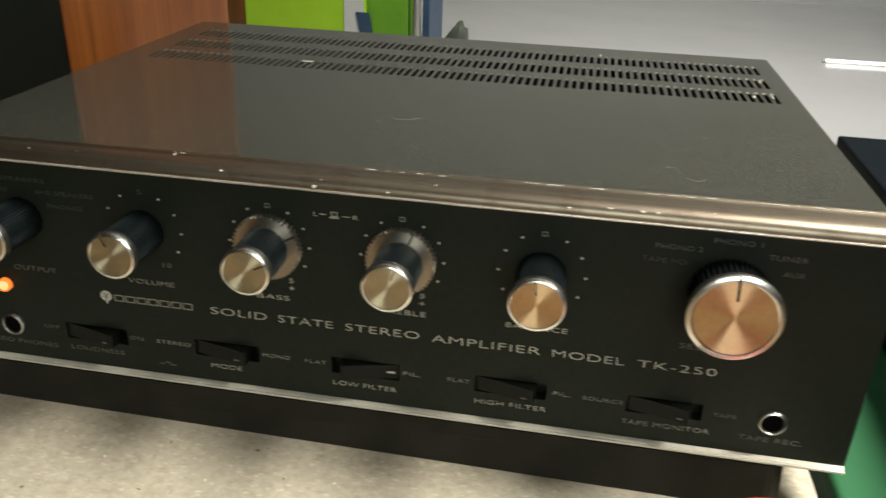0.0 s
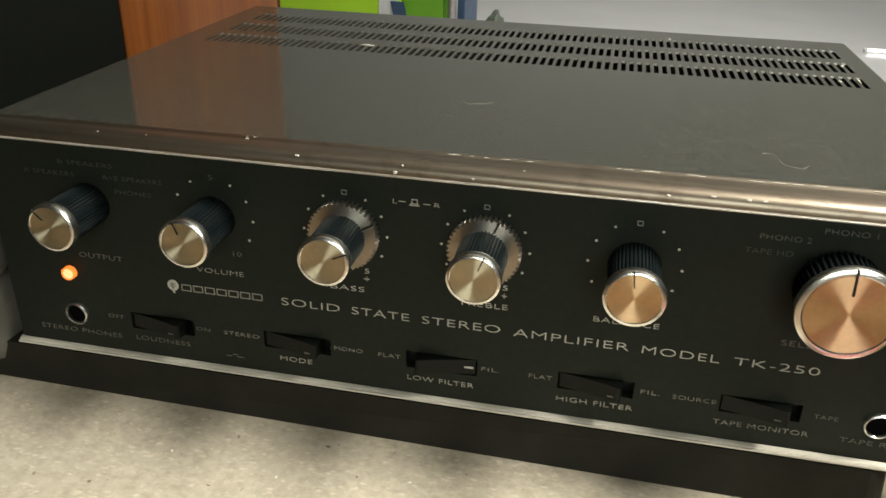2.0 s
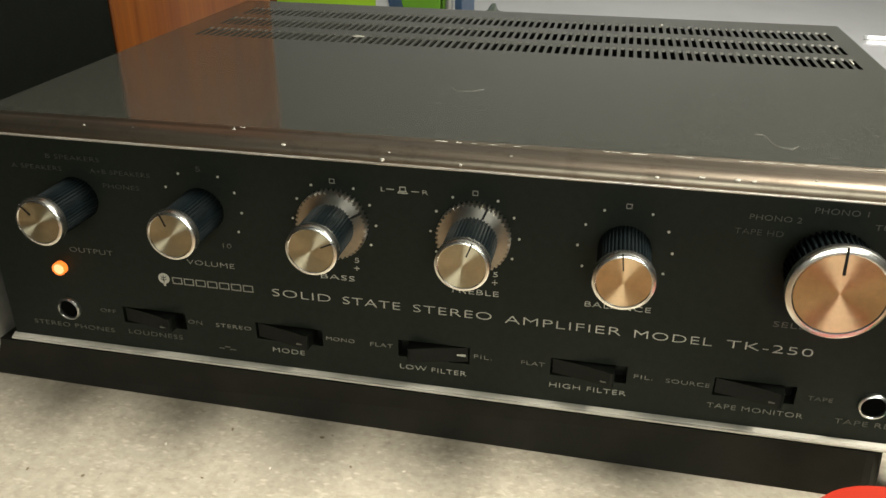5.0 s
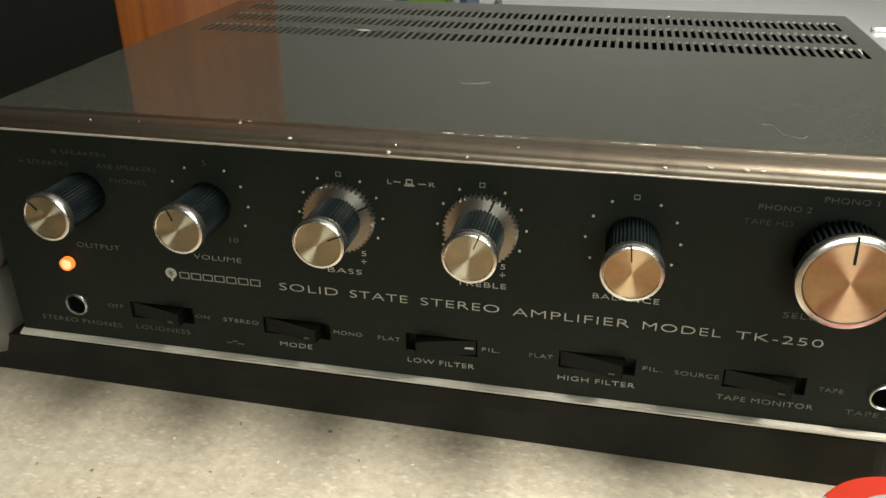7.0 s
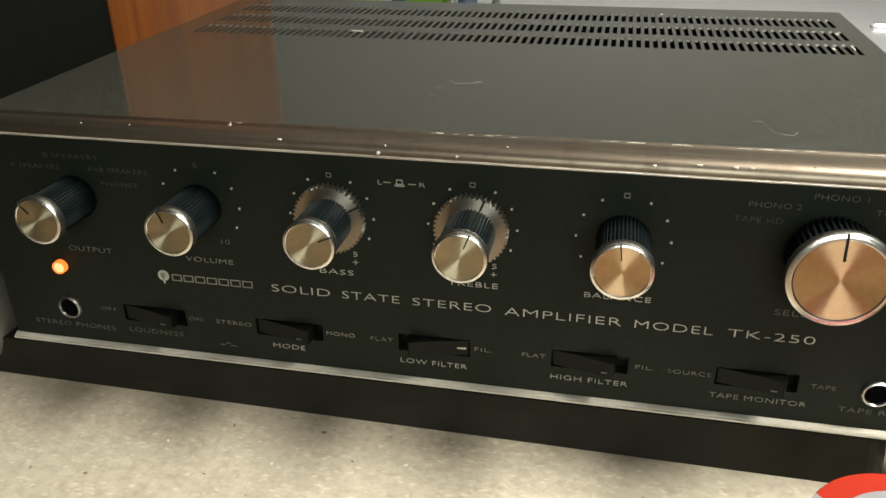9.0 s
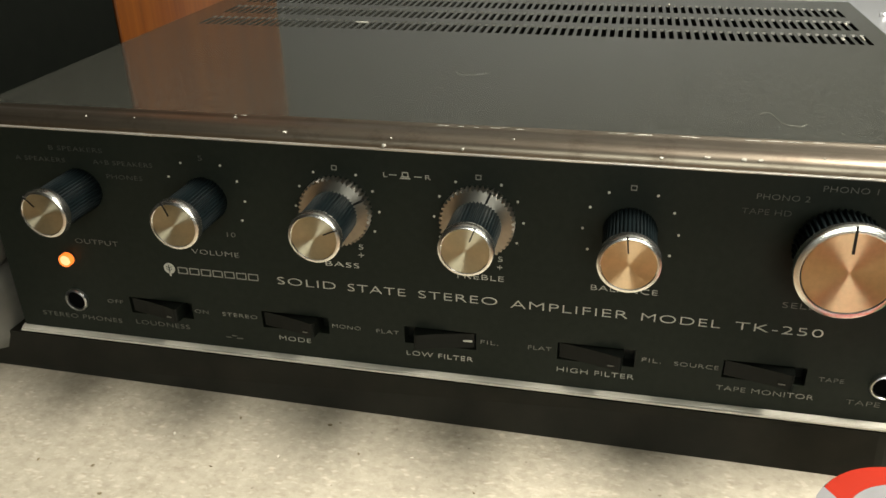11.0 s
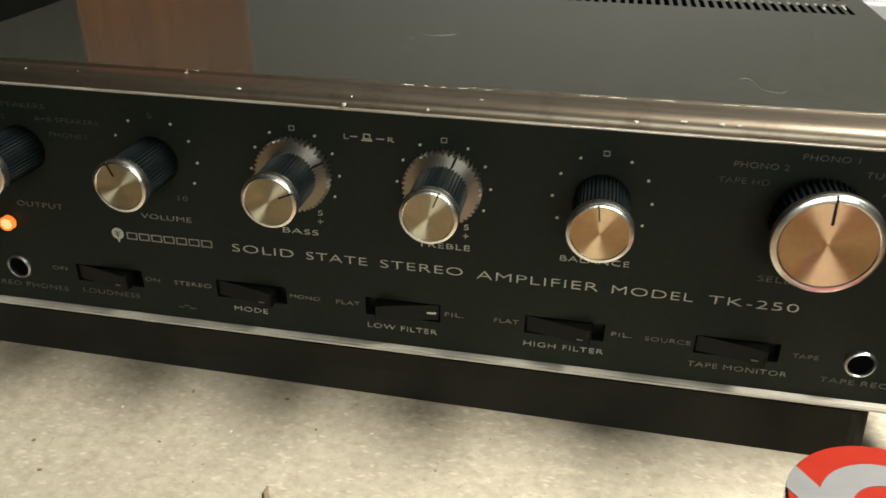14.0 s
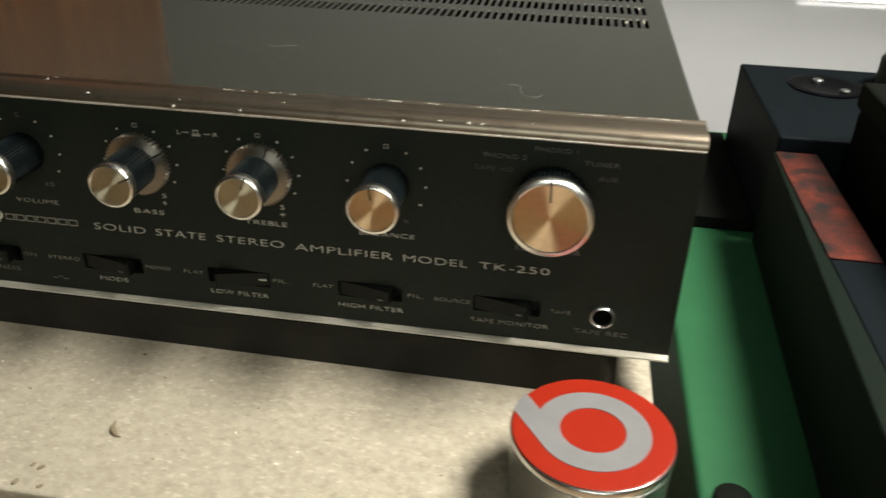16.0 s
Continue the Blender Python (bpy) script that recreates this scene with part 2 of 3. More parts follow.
M_WHITEP = speckled("white_print", (0.60, 0.60, 0.58), (0.68, 0.68, 0.66), 20.0, (0.4, 0.5))
M_BAG = speckled("grey_green_film", (0.040, 0.052, 0.036), (0.12, 0.14, 0.105), 22.0, (0.2, 0.35), spec=0.5)
M_NAVY = speckled("navy_print", (0.02, 0.04, 0.08), (0.05, 0.10, 0.18), 25.0, (0.4, 0.5))
M_FLOORGLINT = glowing("floor_glint_glow", (1.0, 0.98, 0.96), 2.2)
M_LINT = Mat("pale_lint", (0.34, 0.33, 0.28), 0.95, 0.0, 0.1).m
M_CRUMB = speckled("brown_crumb", (0.19, 0.155, 0.10), (0.27, 0.225, 0.15), 900.0, (0.8, 0.9), spec=0.2)
M_FLAKE = speckled("pale_flake", (0.66, 0.62, 0.52), (0.76, 0.72, 0.62), 900.0, (0.6, 0.8), spec=0.2)
M_CHIP = Mat("pale_chip", (0.56, 0.53, 0.46), 0.9, 0.0, 0.1).m


# ---- mesh helpers ----
def mesh_of(bm, name, material, smooth=None):
    bmesh.ops.recalc_face_normals(bm, faces=bm.faces)
    me = bpy.data.meshes.new(name)
    bm.to_mesh(me)
    bm.free()
    me.materials.append(material)
    if smooth is not None:
        for p in me.polygons:
            p.use_smooth = True
        me.set_sharp_from_angle(angle=radians(smooth))
    return me


def part(name, bm, material, parent, label="", smooth=None):
    ob = new(name, mesh_of(bm, name, material, smooth))
    ob.parent = parent
    return tagged(ob, label)


def thing(name, label, category, at=(0, 0, 0), group="", kind=""):
    ob = new(name)
    ob.empty_display_size = 0.02
    ob.location = at
    return tagged(ob, label, category, group, kind)


def box(x0, x1, y0, y1, z0, z1, bevel=0.0, seg=2):
    bm = bmesh.new()
    bmesh.ops.create_cube(bm, size=1.0)
    for v in bm.verts:
        v.co = Vector((x0 + (v.co.x + 0.5) * (x1 - x0), y0 + (v.co.y + 0.5) * (y1 - y0), z0 + (v.co.z + 0.5) * (z1 - z0)))
    if bevel:
        bmesh.ops.bevel(bm, geom=bm.edges[:], offset=bevel, segments=seg, profile=0.5, affect="EDGES")
    return bm


def loft(rings, close=True):
    """Joins rings of equal length; caps both ends."""
    bm = bmesh.new()
    vs = [[bm.verts.new(p) for p in r] for r in rings]
    n = len(rings[0])
    for a, b in zip(vs, vs[1:]):
        for k in range(n):
            bm.faces.new((a[k], a[(k + 1) % n], b[(k + 1) % n], b[k]))
    if close:
        bm.faces.new(vs[0])
        bm.faces.new(vs[-1])
    return bm


def lathe_y(cx, cz, profile, n=64, close=True):
    """A turned body about the y direction; profile rows are radius and y."""
    return loft([[(cx + r * math.cos(2 * math.pi * k / n), y, cz + r * math.sin(2 * math.pi * k / n)) for k in range(n)] for r, y in profile], close)


def lathe_z(cx, cy, profile, n=64):
    return loft([[(cx + r * math.cos(2 * math.pi * k / n), cy + r * math.sin(2 * math.pi * k / n), z) for k in range(n)] for r, z in profile])


def lathe_x(cy, cz, profile, n=48):
    return loft([[(x, cy + r * math.cos(2 * math.pi * k / n), cz + r * math.sin(2 * math.pi * k / n)) for k in range(n)] for r, x in profile])


def along_x(profile, x0, x1, steps=1):
    """A bar along x with the given (y, z) outline."""
    return loft([[(x0 + (x1 - x0) * s / steps, y, z) for y, z in profile] for s in range(steps + 1)])


def plate(xs, zs, holes, y0, y1):
    """An upright plate (front at y0) with rectangular holes, cut along the given lines."""
    bm = bmesh.new()
    grid = {(i, j): bm.verts.new((x, y0, z)) for i, x in enumerate(xs) for j, z in enumerate(zs)}
    for i in range(len(xs) - 1):
        for j in range(len(zs) - 1):
            cx, cz = (xs[i] + xs[i + 1]) / 2, (zs[j] + zs[j + 1]) / 2
            if not any(a < cx < b and c < cz < d for a, b, c, d in holes):
                bm.faces.new((grid[i, j], grid[i + 1, j], grid[i + 1, j + 1], grid[i, j + 1]))
    ext = bmesh.ops.extrude_face_region(bm, geom=bm.faces[:])
    for v in ext["geom"]:
        if isinstance(v, bmesh.types.BMVert):
            v.co.y = y1
    bmesh.ops.delete(bm, geom=[v for v in bm.verts if not v.link_faces], context="VERTS")
    return bm


def words(text, x0, x1, zc, height, parent, material, y=-0.00025, name="lettering"):
    """Printed words on the panel, from x0 to x1, centred on zc, with capitals of the given height."""
    cu = bpy.data.curves.new("words", "FONT")
    cu.body, cu.extrude, cu.resolution_u = text, 0.02, 3
    cu.space_character, cu.offset = 1.06, -0.021
    tmp = new("words", cu)
    dg = bpy.context.evaluated_depsgraph_get()
    me = bpy.data.meshes.new_from_object(tmp.evaluated_get(dg))
    bpy.data.objects.remove(tmp)
    bpy.data.curves.remove(cu)
    co = np.array([v.co for v in me.vertices])
    lo, hi = co.min(0), co.max(0)
    for v in me.vertices:
        px, pz, py = (v.co.x - lo[0]) / (hi[0] - lo[0]), (v.co.y - lo[1]) / (hi[1] - lo[1]), v.co.z
        v.co = (x0 + px * (x1 - x0), y if py > 0 else 0.0004, zc + (pz - 0.5) * height)
    me.materials.clear()
    me.materials.append(material)
    ob = new(name, me)
    ob.parent = parent
    return ob


def stroke(x0, x1, z0, z1, parent, material, name="printed_mark", y=-0.00025):
    return part(name, box(x0, x1, y, 0.0004, z0, z1), material, parent)


# ---- the room ----
FLOOR = -0.41
room = [
    ("floor", (-3.0, 3.6, 0.5, 5.0, FLOOR - 0.1, FLOOR), M_FLOOR, "white glazed floor with a soft sheen", "floor"),
    # Front floor lies out of view; its tan is added to warm the caps' reflections.
    ("floor_front", (-3.0, 3.6, -2.4, 0.499, FLOOR - 0.1, FLOOR), M_TERRA, "unseen floor in front, tan to tint the knob caps", "floor"),
    # Ceiling and dun walls are unseen, added to set bounce and dark reflections.
    ("ceiling", (-3.0, 3.6, -2.4, 5.0, 2.2, 2.3), M_CEIL, "plain unseen ceiling, pale for bounce light", "ceiling"),
    ("wall_north", (-3.0, 3.6, 4.6, 4.7, FLOOR, 2.2), M_WALL, "white plaster wall behind the white floor", "wall"),
    ("wall_south", (-3.0, 3.6, -2.4, -2.3, FLOOR, 2.2), M_BEIGE, "plain unseen dun wall, kept dark for the reflections", "wall"),
    ("wall_west", (-3.0, -2.9, -2.3, 4.6, FLOOR, 2.2), M_BEIGE, "plain unseen dun wall, kept dark for the reflections", "wall"),
    ("wall_east", (3.5, 3.6, -2.3, 4.6, FLOOR, 2.2), M_BEIGE, "plain unseen dun wall, kept dark for the reflections", "wall"),
]
for name, ext, material, label, category in room:
    ob = new(name, mesh_of(box(*ext), name, material))
    tagged(ob, label, category, kind="structure")

# ---- the chipboard table ----
table = thing("low_table", "low table with a raw speckled chipboard top", "table", (0, 0, FLOOR))
UP = -FLOOR
part("tabletop", box(-0.95, 0.2427, -0.1105, 0.46, UP - 0.018, UP, 0.0012, 2), M_BOARD, table, "raw speckled chipboard top")
for lx, ly in ((-0.90, -0.07), (0.18, -0.07), (-0.90, 0.41), (0.18, 0.41)):
    part("leg", box(lx - 0.02, lx + 0.02, ly - 0.02, ly + 0.02, 0, UP - 0.0185, 0.002), M_DARK, table)

# ---- the amplifier ----
BASE = 0.021
amp = thing("amplifier", "vintage black stereo amplifier with silver knobs on a chipboard table", "amplifier", (0, 0, 0))
X0, X1 = -0.1640, 0.2473
KZ = 0.0762 + BASE

# front panel with five switch openings
SW = [(-0.0882, 1), (-0.0238, 1), (0.0410, -1), (0.1058, 1), (0.1706, 1)]
SWZ0, SWZ1 = 0.0155 + BASE, 0.0238 + BASE
holes = [(c - 0.0155, c + 0.0155, SWZ0, SWZ1) for c, _ in SW]
xs = sorted([X0 + 0.001, X1 - 0.001] + [h[0] for h in holes] + [h[1] for h in holes])
panel = part("front_panel", plate(xs, [BASE + 0.0015, SWZ0, SWZ1, 0.1050 + BASE], holes, 0.0, 0.006), M_PANEL, amp, "gloss black front panel with silver lettering")
part("panel_backing", box(X0 + 0.003, X1 - 0.003, 0.0062, 0.0085, BASE + 0.002, 0.103 + BASE), M_DARK, amp)

# rounded champagne trim along the top edge
prof = [(-0.0002, 0.1042), (-0.0030, 0.1042), (-0.0036, 0.1046), (-0.0037, 0.1056), (-0.0034, 0.1070), (-0.0027, 0.1082), (-0.0015, 0.1091), (0.0002, 0.1097),
        (0.0026, 0.1101), (0.0050, 0.1103), (0.0080, 0.1105), (0.0094, 0.1108), (0.0102, 0.1111), (0.0110, 0.1112), (0.0118, 0.1111), (0.0122, 0.1100), (0.0122, 0.1060), (0.0040, 0.1050)]


def settle(v):
    """The trim's back lip sits lower and further forward towards one end."""
    w = min(1.0, max(0.0, (v.co.y - 0.0010) / 0.0080))
    f = (v.co.x - X0) / (X1 - X0)
    v.co.y += w * (0.0018 * f - 0.0024 * (1 - f))
    v.co.z -= w * 0.0017 * (1 - f)


bm = along_x([(y, z + BASE) for y, z in prof], X0, X1 - 0.0016, 24)
for v in bm.verts:
    settle(v)
top_trim = part("top_trim", bm, M_TRIM, amp, "worn champagne metal trim with chipped edge", smooth=40)
bead = [(-0.0034 + 0.0006 * math.cos(a * math.pi / 6), 0.1040 + BASE + 0.0006 * math.sin(a * math.pi / 6)) for a in range(12)]
part("trim_bead", along_x(bead, X0 + 0.0005, X1 - 0.0020), M_BEAD, amp, "thin bright bead under the trim", smooth=60)
# bottom trim: a small step with a pale front edge
prof = [(0.0070, 0.0), (-0.0026, 0.0), (-0.0029, 0.0003), (-0.0029, 0.0010), (-0.0027, 0.0012), (-0.0020, 0.0012), (-0.0019, 0.0015), (-0.0012, 0.0019), (-0.0002, 0.0023), (0.0070, 0.0023)]
part("bottom_trim", along_x([(y, z + BASE) for y, z in prof], X0, X1 - 0.0012, 8), M_EDGE, amp, "pale metal strip along the bottom edge")

# cover with three rows of slots
CX0, CX1, CY0, CY1, CZ = -0.1672, 0.2455, 0.0085, 0.2990, 0.1075 + BASE


def slotted_cover():
    rows = [(0.1780, 0.2010), (0.2120, 0.2360), (0.2475, 0.2715)]
    pitch, wide, first, count = 0.00455, 0.0026, -0.1475, 84
    xs = [CX0 + 0.0015]
    for k in range(count):
        xs += [first + k * pitch, first + k * pitch + wide]
    xs.append(CX1 - 0.0015)
    ys = [CY0] + [y for r in rows for y in r] + [CY1 - 0.0015]
    verts, faces, lips = [], [], []
    nx, ny = len(xs), len(ys)
    for j, y in enumerate(ys):
        for x in xs:
            verts.append((x, y, CZ))
    hole = lambda i, j: i % 2 == 1 and j % 2 == 1 and 0 < i < nx - 2
    for j in range(ny - 1):
        for i in range(nx - 1):
            a, b, c, d = j * nx + i, j * nx + i + 1, (j + 1) * nx + i + 1, (j + 1) * nx + i
            if not hole(i, j):
                faces.append((a, b, c, d))
            else:
                e = len(verts)
                verts.extend((verts[q][0], verts[q][1], CZ - 0.0014) for q in (a, b, c, d))
                for p, q, r, s in ((a, b, 0, 1), (b, c, 1, 2), (c, d, 2, 3), (d, a, 3, 0)):
                    faces.append((p, q, e + s, e + r))
                # a bent louvre lip at the far end of each slot
                l = len(verts)
                x, y, _ = verts[d]
                x2 = verts[c][0]
                verts.extend([(x, y, CZ + 0.0001), (x2, y, CZ + 0.0001), (x2, y - 0.0009, CZ - 0.0010), (x, y - 0.0009, CZ - 0.0010)])
                lips.append(len(faces))
                faces.append((l, l + 1, l + 2, l + 3))
    # rounded side and rear edges
    edge = [(0.0, 0.0), (0.0008, -0.0003), (0.0013, -0.0009), (0.0015, -0.0017), (0.0015, -0.1030)]
    path = [(CX0 + 0.0015, CY0, -1, 0), (CX0 + 0.0015, CY1 - 0.0015, -1, 0), (CX0 + 0.0015, CY1 - 0.0015, 0, 1),
            (CX1 - 0.0015, CY1 - 0.0015, 0, 1), (CX1 - 0.0015, CY1 - 0.0015, 1, 0), (CX1 - 0.0015, CY0, 1, 0)]
    s = len(verts)
    for x, y, ox, oy in path:
        verts.extend((x + ox * o, y + oy * o, CZ + dz) for o, dz in edge)
    m = len(edge)
    for k in range(len(path) - 1):
        for q in range(m - 1):
            faces.append((s + k * m + q, s + (k + 1) * m + q, s + (k + 1) * m + q + 1, s + k * m + q + 1))
    me = bpy.data.meshes.new("cover")
    me.from_pydata(verts, [], faces)
    me.materials.append(M_COVER)
    me.materials.append(M_SLOTLIP)
    for k in lips:
        me.polygons[k].material_index = 1
    ob = new("cover", me)
    ob.parent = amp
    return tagged(ob, "dark grey painted metal cover with three rows of slots")


slotted_cover()
part("chassis", box(CX0 + 0.006, CX1 - 0.022, 0.009, CY1 - 0.006, BASE + 0.0005, BASE + 0.05), M_DARK, amp, "dark steel chassis inside the cover")
# black plinth under the panel, rounded at its front corners
def plinth_outline(front):
    corner = [(0.2160 + 0.008 * math.sin(a), front + 0.008 - 0.008 * math.cos(a)) for a in (0.0, 0.4, 0.8, 1.2, 1.57)]
    return [(-0.1960, 0.285), (-0.1960, -0.0030)] + corner + [(0.2240, 0.285)]


part("plinth", loft([[(x, y, z) for x, y in plinth_outline(front)] for front, z in ((-0.0072, 0.0), (-0.0030, BASE - 0.0006))]), M_MATT, amp, "matt black plinth under the front")

# knobs
def pointer(cx, cz, angle, r0, r1, y0, y1, wide, parent):
    bm = box(r0, r1, y0, y1, -wide / 2, wide / 2)
    bmesh.ops.transform(bm, matrix=Matrix.Translation((cx, 0, cz)) @ Matrix.Rotation(-radians(angle), 4, "Y"), verts=bm.verts)
    return part("pointer", bm, M_MARK, parent, "black pointer line")


def knob(cx, r, face, grip_r, angle, ring=None, ribs=42, name="knob"):
    top = face + 0.0044
    n = ribs * 4
    rib = lambda k: 1.0 if k % 4 in (0, 1) else 0.93
    rings = []
    for s, y in ((1.02, -0.0003), (1.02, -0.0015), (1.0, -0.004), (0.99, top - 0.0002)):
        rings.append([(cx + grip_r * s * rib(k) * math.cos(2 * math.pi * k / n), y, KZ + grip_r * s * rib(k) * math.sin(2 * math.pi * k / n)) for k in range(n)])
    body = part(name, loft(rings), M_GRIP, amp, "ribbed blue-black knob with spun aluminium cap")
    part("cap_rim", lathe_y(cx, KZ, [(r * 0.93, top), (r * 0.985, top - 0.0003), (r, top - 0.0008), (r, face + 0.0010), (r * 0.985, face + 0.0005), (r * 0.93, face + 0.0001),
                                     (r * 0.88, face), (r * 0.855, face + 0.0003), (r * 0.85, face + 0.0008)], 72, False), M_RIM, body, "polished rim", smooth=30)
    part("cap", lathe_y(cx, KZ, [(r * 0.849, face + 0.0030), *[(r * q, face + 0.0003 + (0.849 - q) * r * 0.03) for q in (0.849, 0.7, 0.55, 0.4, 0.25, 0.12, 0.03)]], 72), M_WARMCAP if r > 0.0105 else M_CAP, body, "spun aluminium cap", smooth=40)
    pointer(cx, KZ, angle, r * 0.42, r * 0.85, face + 0.0001, face + 0.0012, 0.0005 if r < 0.012 else 0.0009, body)
    pointer(cx, KZ, angle, r * 0.852, r * 0.99, face - 0.0001, face + 0.0022, 0.0006 if r < 0.012 else 0.0008, body)
    if ring is not None:
        t = 44
        pts = []
        for k in range(t * 4):
            rr = 0.0146 if k % 4 in (0, 1) else 0.0136
            a = 2 * math.pi * (k + 0.2) / (t * 4)
            pts.append((rr * math.cos(a), rr * math.sin(a)))
        gear = part("toothed_ring", loft([[(cx + x * s, y, KZ + z * s) for x, z in pts] for s, y in ((1, -0.0004), (1, -0.0048))]), M_RING, body, "toothed aluminium ring")
        pointer(cx, KZ, ring, 0.0098, 0.0146, -0.0050, -0.0044, 0.0009, body)
    return body


knob(-0.1145, 0.0103, -0.0270, 0.0094, 134)
knob(-0.0572, 0.0103, -0.0270, 0.0094, 111)
knob(0.0000, 0.0103, -0.0275, 0.0098, 25, ring=28)
knob(0.0572, 0.0103, -0.0275, 0.0098, 69, ring=68)
knob(0.1145, 0.0111, -0.0273, 0.0098, 97)
knob(0.1866, 0.0177, -0.0200, 0.0150, 93, ribs=44, name="selector_knob")


# rocker switches
def rocker(c, way):
    sw = part("rocker_switch", box(c - 0.0153, c + 0.0153, 0.0054, 0.0061, SWZ0 + 0.0002, SWZ1 - 0.0002), M_ROCKER, amp, "black rocker switch in a recess")
    xs = [(-0.0146, 0.0040), (-0.0146, 0.0008), (-0.0060, -0.0010), (0.0040, -0.0036), (0.0088, -0.0052), (0.0098, -0.0052), (0.0104, -0.0044), (0.0112, 0.0040)]
    outline = [(c + way * x, y) for x, y in xs]
    z0, z1 = SWZ0 + 0.0007, SWZ1 - 0.0007
    bm = loft([[(x, y, z0) for x, y in outline], [(x, y, z1) for x, y in outline]])
    part("rocker", bm, M_ROCKER, sw)
    # the short white line near its end
    if way > 0:
        bm = box(0.0050, 0.0078, -0.00475, -0.0040, -0.0016, -0.0011)
    else:
        bm = box(0.0100, 0.0138, -0.0004, 0.0004, -0.0003, 0.0003)
    bmesh.ops.transform(bm, matrix=Matrix.Translation((c, 0, (z0 + z1) / 2)), verts=bm.verts)
    part("switch_mark", bm, M_INKDIM if way > 0 else M_INK, sw, "short white line")


for c, way in SW:
    rocker(c, way)


# sockets and the pilot lamp
def socket(cx, name):
    z = 0.0196 + BASE
    ob = part(name, lathe_y(cx, z, [(0.0056, 0.0002), (0.0056, -0.0012), (0.0053, -0.0017), (0.0048, -0.0019), (0.0045, -0.0014), (0.0045, 0.0030)], 48), M_CHROME, amp, "chrome-ringed jack socket", smooth=30)
    # Flat black disc in place of the socket's dark hollow.
    part("socket_hole", lathe_y(cx, z, [(0.0045, -0.0003), (0.0042, -0.0005), (0.0004, -0.0004)], 32), M_HOLE, ob, "black socket hole")


socket(-0.1308, "phones_socket")
socket(0.2143, "recorder_socket")
PZ = 0.0414 + BASE
pilot = part("pilot_lamp", lathe_y(-0.1299, PZ, [(0.0034, 0.0003), (0.0034, -0.0004), (0.0032, -0.0006)], 32), M_MARK, amp, "small round pilot lamp")
lens = part("pilot_lens", lathe_y(-0.1299, PZ, [(0.0031, -0.0004), (0.0031, -0.0030), (0.0029, -0.0034)], 32), M_NEON, pilot, "glowing orange lens", smooth=50)
part("lens_face", lathe_y(-0.1294, PZ + 0.0003, [(0.0024, -0.0033), (0.0023, -0.0036), (0.0003, -0.0037)], 28), M_NEONFACE, pilot, "pale glowing face")

# printed words
W = lambda t, a, b, z, h=0.0022, m=M_INK: words(t, a, b, z + BASE, h, amp, m)
W("SOLID", -0.0297, -0.0036, 0.0402, 0.0034)
W("STATE", 0.0018, 0.0267, 0.0402, 0.0034)
W("STEREO", 0.0323, 0.0651, 0.0402, 0.0034)
W("AMPLIFIER", 0.0707, 0.1168, 0.0399, 0.0034)
W("MODEL", 0.1221, 0.1516, 0.0398, 0.0034)
W("TK-250", 0.1570, 0.1886, 0.0400, 0.0034)
W("OUTPUT", -0.1243, -0.1032, 0.0507, 0.0023, M_INKDIM)
W("VOLUME", -0.0678, -0.0460, 0.0507, 0.0022, M_INKMID)
W("BASS", -0.0071, 0.0075, 0.0509)
W("TREBLE", 0.0474, 0.0676, 0.0509)
W("BALANCE", 0.1018, 0.1271, 0.0510)
W("SELECTOR", 0.1723, 0.2010, 0.0510, 0.0023, M_INKDIM)
W("STEREO PHONES", -0.1515, -0.1100, 0.0102, 0.0022, M_INKDIM)
W("OFF", -0.1151, -0.1073, 0.0206, 0.0018, M_INKDIM)
W("LOUDNESS", -0.1025, -0.0757, 0.0109, 0.0022, M_INKDIM)
W("ON", -0.0716, -0.0650, 0.0201, 0.0018, M_INKDIM)
W("STEREO", -0.0582, -0.0415, 0.0201, 0.0018, M_INKMID)
W("MODE", -0.0321, -0.0173, 0.0108)
W("MONO", -0.0067, 0.0061, 0.0201, 0.0018, M_INKMID)
W("FLAT", 0.0132, 0.0231, 0.0200, 0.0018, M_INKMID)
W("FIL.", 0.0584, 0.0658, 0.0200, 0.0018, M_INKMID)
W("LOW FILTER", 0.0262, 0.0551, 0.0105)
W("FLAT", 0.0783, 0.0879, 0.0200, 0.0018, M_INKMID)
W("FIL.", 0.1241, 0.1315, 0.0198, 0.0018, M_INKMID)
W("HIGH FILTER", 0.0905, 0.1217, 0.0107)
W("SOURCE", 0.1367, 0.1537, 0.0196, 0.0018, M_INKMID)
W("TAPE MONITOR", 0.1539, 0.1904, 0.0105, 0.0022, M_INKMID)
W("TAPE", 0.1907, 0.1998, 0.0196, 0.0018, M_INKDIM)
W("TAPE REC.", 0.2022, 0.2275, 0.0105, 0.0022, M_INKDIM)
W("B SPEAKERS", -0.1260, -0.1010, 0.0943, 0.0019, M_FAINT)
W("A SPEAKERS", -0.1434, -0.1196, 0.0889, 0.0019, M_FAINT)
W("A+B SPEAKERS", -0.1063, -0.0790, 0.0892, 0.0019, M_FAINT)
W("PHONES", -0.1013, -0.0848, 0.0830, 0.0019, M_FAINT)
W("PHONO 2", 0.1568, 0.1744, 0.0939, 0.0021, M_INKDIM)
W("PHONO 1", 0.1780, 0.1955, 0.0983, 0.0021, M_INKDIM)
W("TAPE HD", 0.1525, 0.1692, 0.0880, 0.0021, M_FAINT)
W("TUNER", 0.1985, 0.2128, 0.0936, 0.0021, M_INKDIM)
W("AUX", 0.2052, 0.2128, 0.0872, 0.0021, M_INKDIM)
W("5", -0.0579, -0.0560, 0.0940, 0.0021, M_FAINT)
